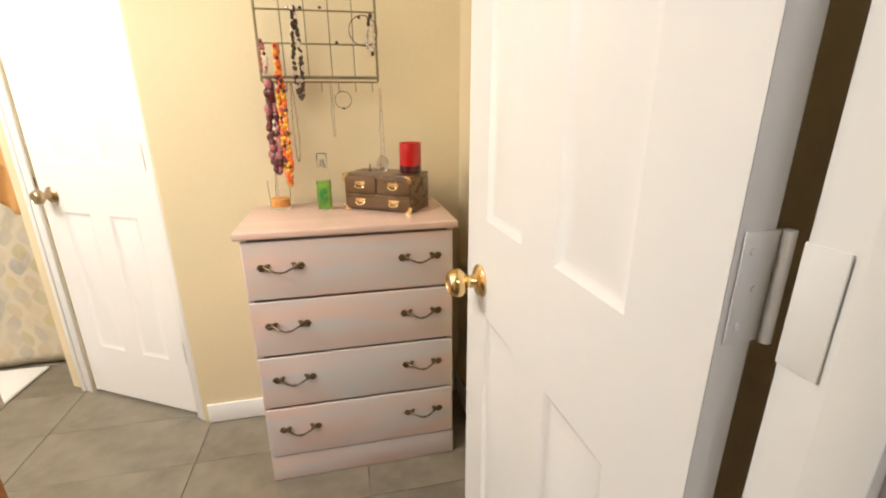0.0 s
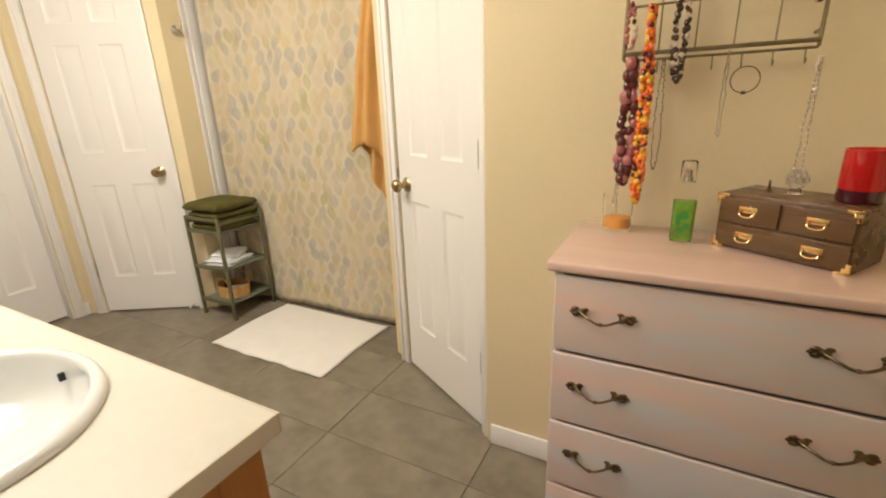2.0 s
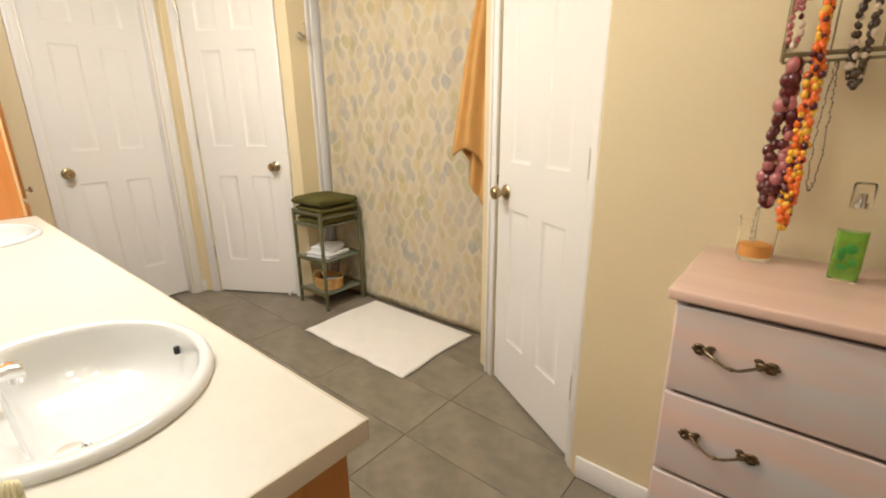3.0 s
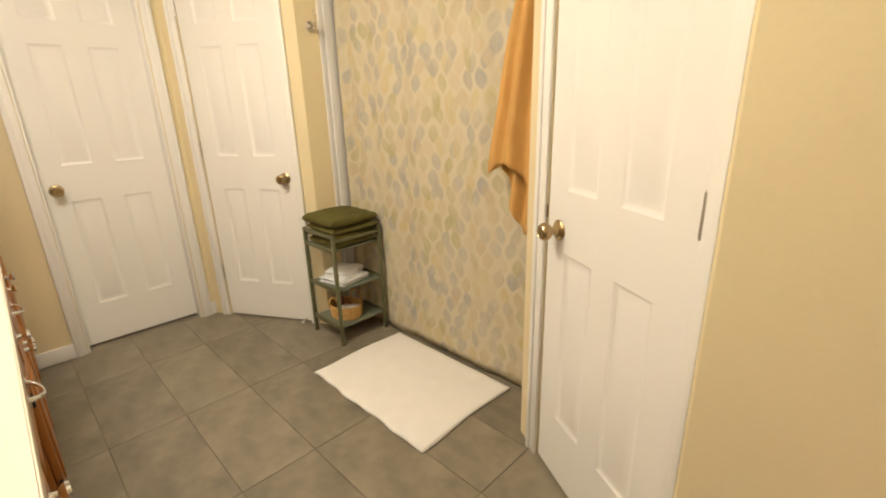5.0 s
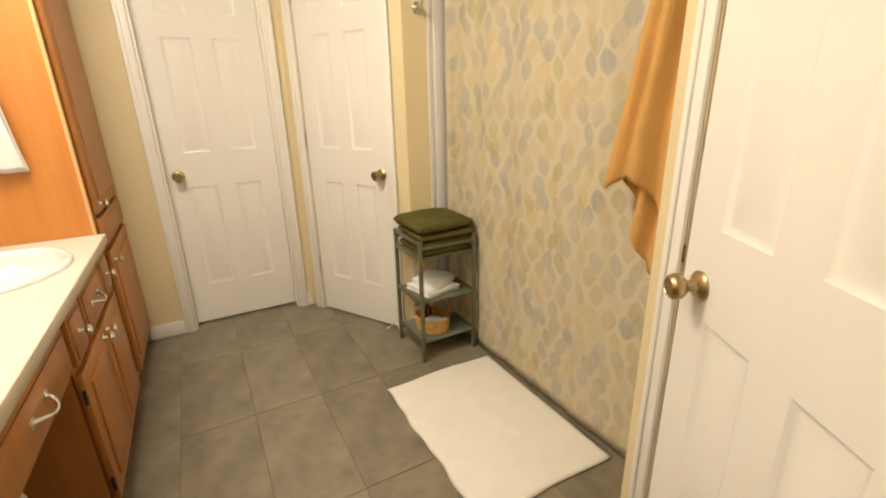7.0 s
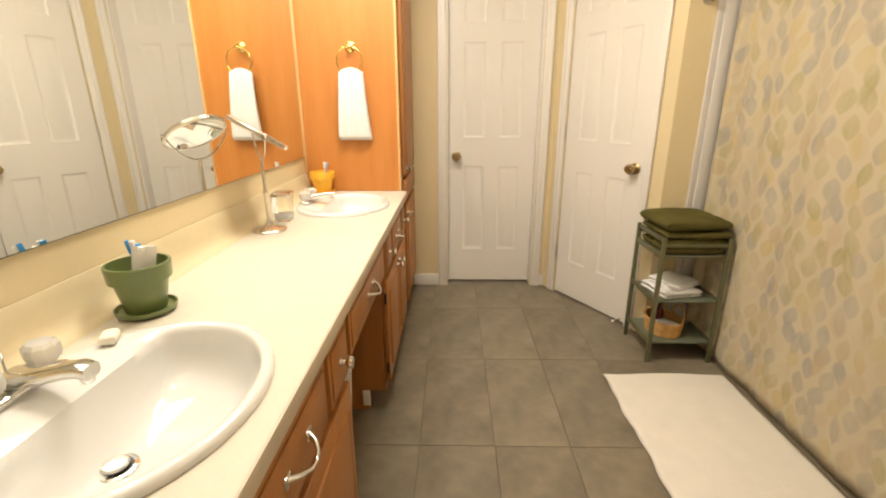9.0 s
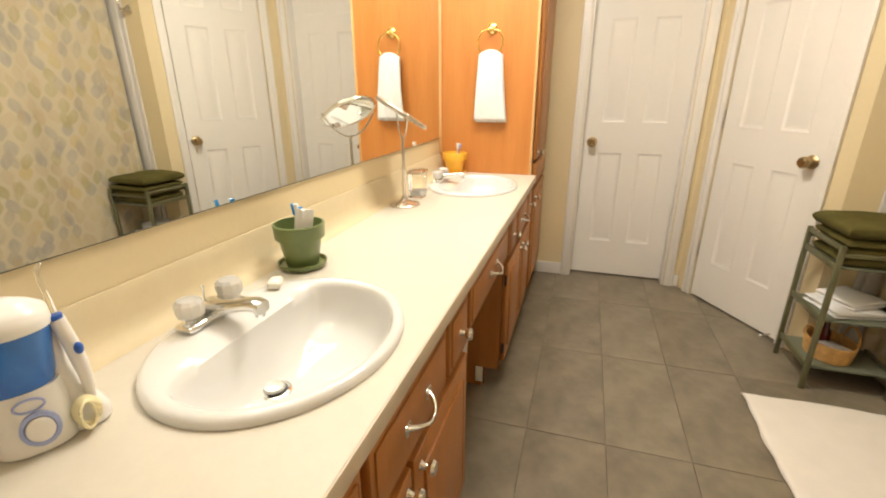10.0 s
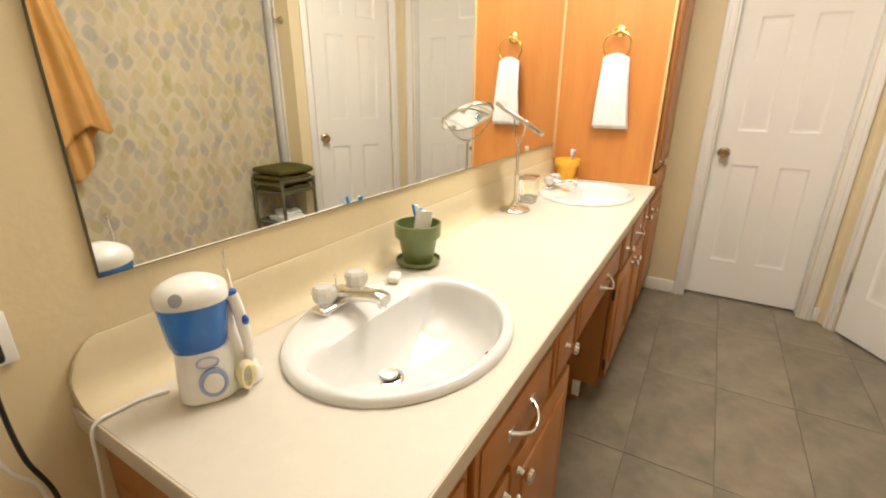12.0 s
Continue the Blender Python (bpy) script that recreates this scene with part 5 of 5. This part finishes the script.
part("cap", bm_lathe([(0.0165, 0.1425), (0.0165, 0.186), (0.014, 0.189), (0, 0.189), (0, 0.187), (0.0135, 0.187), (0.0150, 0.185), (0.0150, 0.1425), (0.0165, 0.1425)], 28), CLEAR, sb, "clear cap")

bx = thing("jewelry_box", "dark brown wooden jewelry chest with brass corners and pulls", "jewelry box", (0.252, 1.913, DZ + 0.0005), -33)
BW, BD, BH = 0.250, 0.142, 0.121
part("chest_body", bm_box(0, 0.004, 0, BW, BD, BH, 0.003), BOXWOOD, bx)
for x0, x1, z0, z1 in ((0.006, BW / 2 - 0.004, 0.060, 0.112), (BW / 2 + 0.004, BW - 0.006, 0.060, 0.112), (0.006, BW - 0.006, 0.006, 0.054)):
    dw = part("small_drawer", bm_box(x0, -0.002, z0, x1, 0.0038, z1, 0.002), BOXWOOD, bx)
    wide = x1 - x0 > 0.15
    for cx in ((x0 + (x1 - x0) * 0.24, x0 + (x1 - x0) * 0.76) if wide else ((x0 + x1) / 2,)):
        cz = (z0 + z1) / 2
        b = bm_box(cx - 0.018, -0.0036, cz - 0.002, cx + 0.018, -0.0021, cz + 0.011, 0.0006)
        bm_tube(smooth_path([(cx - 0.014, -0.004, cz + 0.004), (cx - 0.013, -0.009, cz - 0.006), (cx, -0.010, cz - 0.010), (cx + 0.013, -0.009, cz - 0.006), (cx + 0.014, -0.004, cz + 0.004)], 5), 0.0018, 6, b)
        part("brass_pull", b, BRASS, dw)
for x in (0.0, BW):
    for z in (0.0, BH):
        sx, sz = (1 if x == 0 else -1), (1 if z == 0 else -1)
        b = bm_box(min(x, x + sx * 0.022) - 0.001, -0.0042, min(z, z + sz * 0.006), max(x, x + sx * 0.022) + 0.001, -0.0024, max(z, z + sz * 0.006), 0.0004)
        bm_box(min(x, x + sx * 0.006) - 0.001, -0.0042, min(z, z + sz * 0.022), max(x, x + sx * 0.006) + 0.001, -0.0024, max(z, z + sz * 0.022), 0.0004, b)
        bm_box(min(x + sx * 0.006, x + sx * 0.013), -0.0040, min(z + sz * 0.006, z + sz * 0.013), max(x + sx * 0.006, x + sx * 0.013), -0.0026, max(z + sz * 0.006, z + sz * 0.013), 0.0004, b)
        part("brass_corner", b, BRASS, bx)


def on_box(x, y):
    p = bx.matrix_world @ Vector((x, y, BH + 0.0006))
    return (p.x, p.y, p.z)


rc = thing("red_candle", "red glass jar candle on top of the jewelry chest", "candle", on_box(0.210, 0.085))
part("candle_glass", bm_lathe([(0, 0.024), (0.035, 0.024), (0.0365, 0.028), (0.0365, 0.098), (0.0345, 0.099), (0.033, 0.085), (0, 0.083)], 36), RED_WAX, rc)
part("candle_base", bm_lathe([(0, 0), (0.034, 0), (0.0365, 0.004), (0.0365, 0.0235), (0, 0.0238)], 36), DARK_RED, rc, "dark thick glass base")
cb = thing("crystal_ball", "small faceted crystal ball on a clear base", "crystal ornament", on_box(0.105, 0.085))
bm = bmesh.new()
bmesh.ops.create_icosphere(bm, subdivisions=2, radius=0.021)
bm.transform(Matrix.Translation((0, 0, 0.030)))
part("ball", bm, CLEAR, cb, smooth=None)
part("ball_base", bm_lathe([(0, 0), (0.015, 0), (0.012, 0.006), (0.009, 0.0105), (0, 0.011)], 20), CLEAR, cb)
pn = thing("ring_post", "tiny dark metal ring holder on the jewelry chest", "ring holder", on_box(0.055, 0.085))
part("post", bm_lathe([(0, 0), (0.008, 0), (0.003, 0.004), (0.002, 0.022), (0, 0.023)], 12), BRONZE, pn)

# ---- jewelry rack on the wall ----
KY = 1.995
rk = thing("jewelry_rack", "aged bronze wire jewelry rack hung on the wall", "jewelry rack")
KX0, KX1, KZ0, KZ1 = 0.018, 0.389, 1.313, 1.73
for x in (KX0, KX1):
    part("side_bar", bm_tube([(x, KY, KZ0 - 0.012), (x, KY, KZ1)], 0.0042, 8), IRON, rk)
part("bottom_bar", bm_tube([(KX0, KY - 0.004, KZ0), (KX1, KY - 0.004, KZ0)], 0.005, 8), IRON, rk)
part("bottom_bar", bm_tube([(KX0, KY, KZ0 - 0.014), (KX1, KY, KZ0 - 0.014)], 0.003, 8), IRON, rk)
for z in (1.414, 1.511, 1.613, KZ1):
    part("cross_wire", bm_tube([(KX0, KY, z), (KX1, KY, z)], 0.0028, 8), IRON, rk)
for k in range(1, 5):
    x = KX0 + (KX1 - KX0) * k / 5
    part("upright_wire", bm_tube([(x, KY + 0.003, KZ0), (x, KY + 0.003, KZ1)], 0.0018, 8), IRON, rk)
for k in range(7):
    x = KX0 + 0.02 + (KX1 - KX0 - 0.04) * k / 6
    part("small_hook", bm_tube(smooth_path([(x, KY, KZ0 - 0.014), (x, KY - 0.004, KZ0 - 0.036), (x, KY - 0.012, KZ0 - 0.044), (x, KY - 0.018, KZ0 - 0.034)]), 0.0016, 6), IRON, rk)
for x in (KX0, KX1):
    for z in (KZ0 + 0.02, KZ1 - 0.03):
        part("wall_mount", bm_tube([(x, KY, z), (x, 2.0545, z)], 0.003, 6), IRON, rk)
rng = random.Random(4)


def necklace(label, x, ztop, zbot, width, mats, r, step, y=KY - 0.012, jitter=0.002, long=1.25, strands=1):
    """A hanging loop of beads, one mesh for each colour of bead."""
    x, ztop, zbot = 0.015 + (x - 0.022) * 0.98, ztop - 0.021, zbot - 0.016
    nk = thing("necklace", label, "necklace", group="hanging necklaces")
    shapes = []
    for m in mats:
        shapes.append(mesh_of("bead", bm_ball(0, 0, 0, 1.0, None, 8, 1.0), m, 0))
    line = []
    for st in range(strands):
        w = width * (1 - 0.3 * st)
        n = max(6, int((2 * (ztop - zbot)) / step))
        for k in range(n):
            t = k / n
            a = 2 * math.pi * t
            z = (ztop + zbot) / 2 + (ztop - zbot) / 2 * math.cos(a) + 0.02 * st * (1 - math.cos(a)) / 2
            s = math.sin(a) * (0.35 + 0.65 * (1 - math.cos(a)) / 2)
            px, py = x + w / 2 * s + rng.uniform(-jitter, jitter), y - 0.008 * (1 - abs(s)) * (k % 2) + rng.uniform(-jitter, jitter)
            q = rng.randrange(len(mats))
            rr = r * rng.uniform(0.75, 1.15)
            bead = new("bead", shapes[q])
            bead.parent, bead.location, bead.scale = nk, (px, py, z), (rr, rr, rr * long)
            line.append((px, py, z))
    part("cord", bm_tube(line[: max(4, len(line) // strands)], 0.0007, 4, closed=True), BRONZE, nk)
    return nk


necklace("chunky maroon and dusty pink stone bead necklace", 0.050, 1.315, 1.035, 0.040, (BEAD_RED, BEAD_RED, BEAD_PINK, BEAD_RED), 0.0125, 0.019, y=KY - 0.024, jitter=0.004, strands=2)
necklace("bright orange and yellow multi-strand bead necklace", 0.084, 1.425, 0.985, 0.030, (BEAD_ORANGE, BEAD_ORANGE, BEAD_YELLOW, BEAD_RED), 0.0062, 0.0095, y=KY - 0.034, jitter=0.004, strands=3)
necklace("brown and ivory bead necklace looped on the rack", 0.145, 1.535, 1.265, 0.036, (BEAD_BROWN, BEAD_IVORY, BEAD_BROWN), 0.0062, 0.0105, jitter=0.002, strands=2)
necklace("purple and pink bead strand hanging from the wire", 0.038, 1.44, 1.345, 0.022, (BEAD_PINK, BEAD_RED, BEAD_IVORY), 0.0055, 0.010)
necklace("teal and clear bead strand high on the rack", 0.20, 1.66, 1.56, 0.030, (BEAD_TEAL, BEAD_IVORY), 0.007, 0.014)
necklace("silver and ivory bead strand hanging beside the rack", 0.408, 1.30, 1.02, 0.016, (BEAD_IVORY, NICKEL), 0.0035, 0.0085)
necklace("dark bead and silver bracelet on the rack edge", 0.385, 1.52, 1.40, 0.030, (BEAD_BROWN, NICKEL, BEAD_IVORY), 0.0062, 0.0115)
necklace("thin silver chain with a small pendant", 0.245, 1.325, 1.14, 0.010, (NICKEL,), 0.0016, 0.006)
necklace("thin bronze chain hanging near the wall", 0.115, 1.32, 1.06, 0.022, (BRONZE,), 0.0016, 0.006, y=KY + 0.012)
necklace("small clear crystal strand above the orange candle", 0.035, 1.03, 0.935, 0.012, (ACRYLIC, NICKEL), 0.004, 0.009, y=KY - 0.024)
br = thing("bracelet", "thin dark hoop bracelet with one stone bead", "bracelet", (0.270, KY - 0.015, 1.243))
part("hoop", bm_tube([(0.027 * math.cos(a), 0, 0.027 * math.sin(a)) for a in [2 * math.pi * k / 32 for k in range(32)]], 0.0012, 6, closed=True), BRONZE, br)
part("stone", bm_ball(0, 0, -0.027, 0.006, None, 10, 0.6), BEAD_BROWN, br)
hp = thing("bangle", "large dark wire hoop hanging on the rack", "bangle", (0.348, KY - 0.01, 1.455))
part("hoop", bm_tube([(0.045 * math.cos(a), 0, 0.045 * math.sin(a)) for a in [2 * math.pi * k / 40 for k in range(40)]], 0.0016, 6, closed=True), BRONZE, hp)
for k, (x, z) in enumerate(((0.125, 1.538), (0.165, 1.538), (0.345, 1.515), (0.325, 1.44), (0.27, 1.44), (0.225, 1.54))):
    er = thing("earring", "small dark stud earring clipped on the wire rack", "earring", (x - 0.008, KY - 0.006, z - 0.021), group="earrings on the rack")
    part("stud", bm_ball(0, 0, 0, 0.0055, None, 8, 0.8), BEAD_BROWN if k % 3 else NICKEL, er)

# doorstop near the angled door
ds = thing("door_stop", "small white spring door stop low on the angled door", "door stop", (-2.548, 2.352, 0.045))
part("spring", bm_tube([(0, 0, 0), (0.026, -0.045, 0)], 0.005, 8), STEEL, ds)
part("tip", bm_ball(0.027, -0.047, 0, 0.008, None, 10), PLASTIC_WHITE, ds)

# ---- floor tiles ----
def tiles():
    ob_floor = bpy.data.objects["floor"]
    px, py, g = 0.61, 0.284, 0.0026
    bm = bm_box(g / 2, g / 2, -0.0035, px - g / 2, py - g / 2, 0.0, 0.0008, segs=1)
    me = mesh_of("tile", bm, TILE)
    for j in range(-3, 7):
        for i in range(-2, 6):
            if -2.175 + px * i > 0.7 or (i > 3 and j > 1):
                continue
            ob = new("tile", me)
            ob.parent = ob_floor
            ob.location = (-2.175 + px * i, 1.544 + py * j, rng.uniform(-0.0004, 0.0004))


tiles()
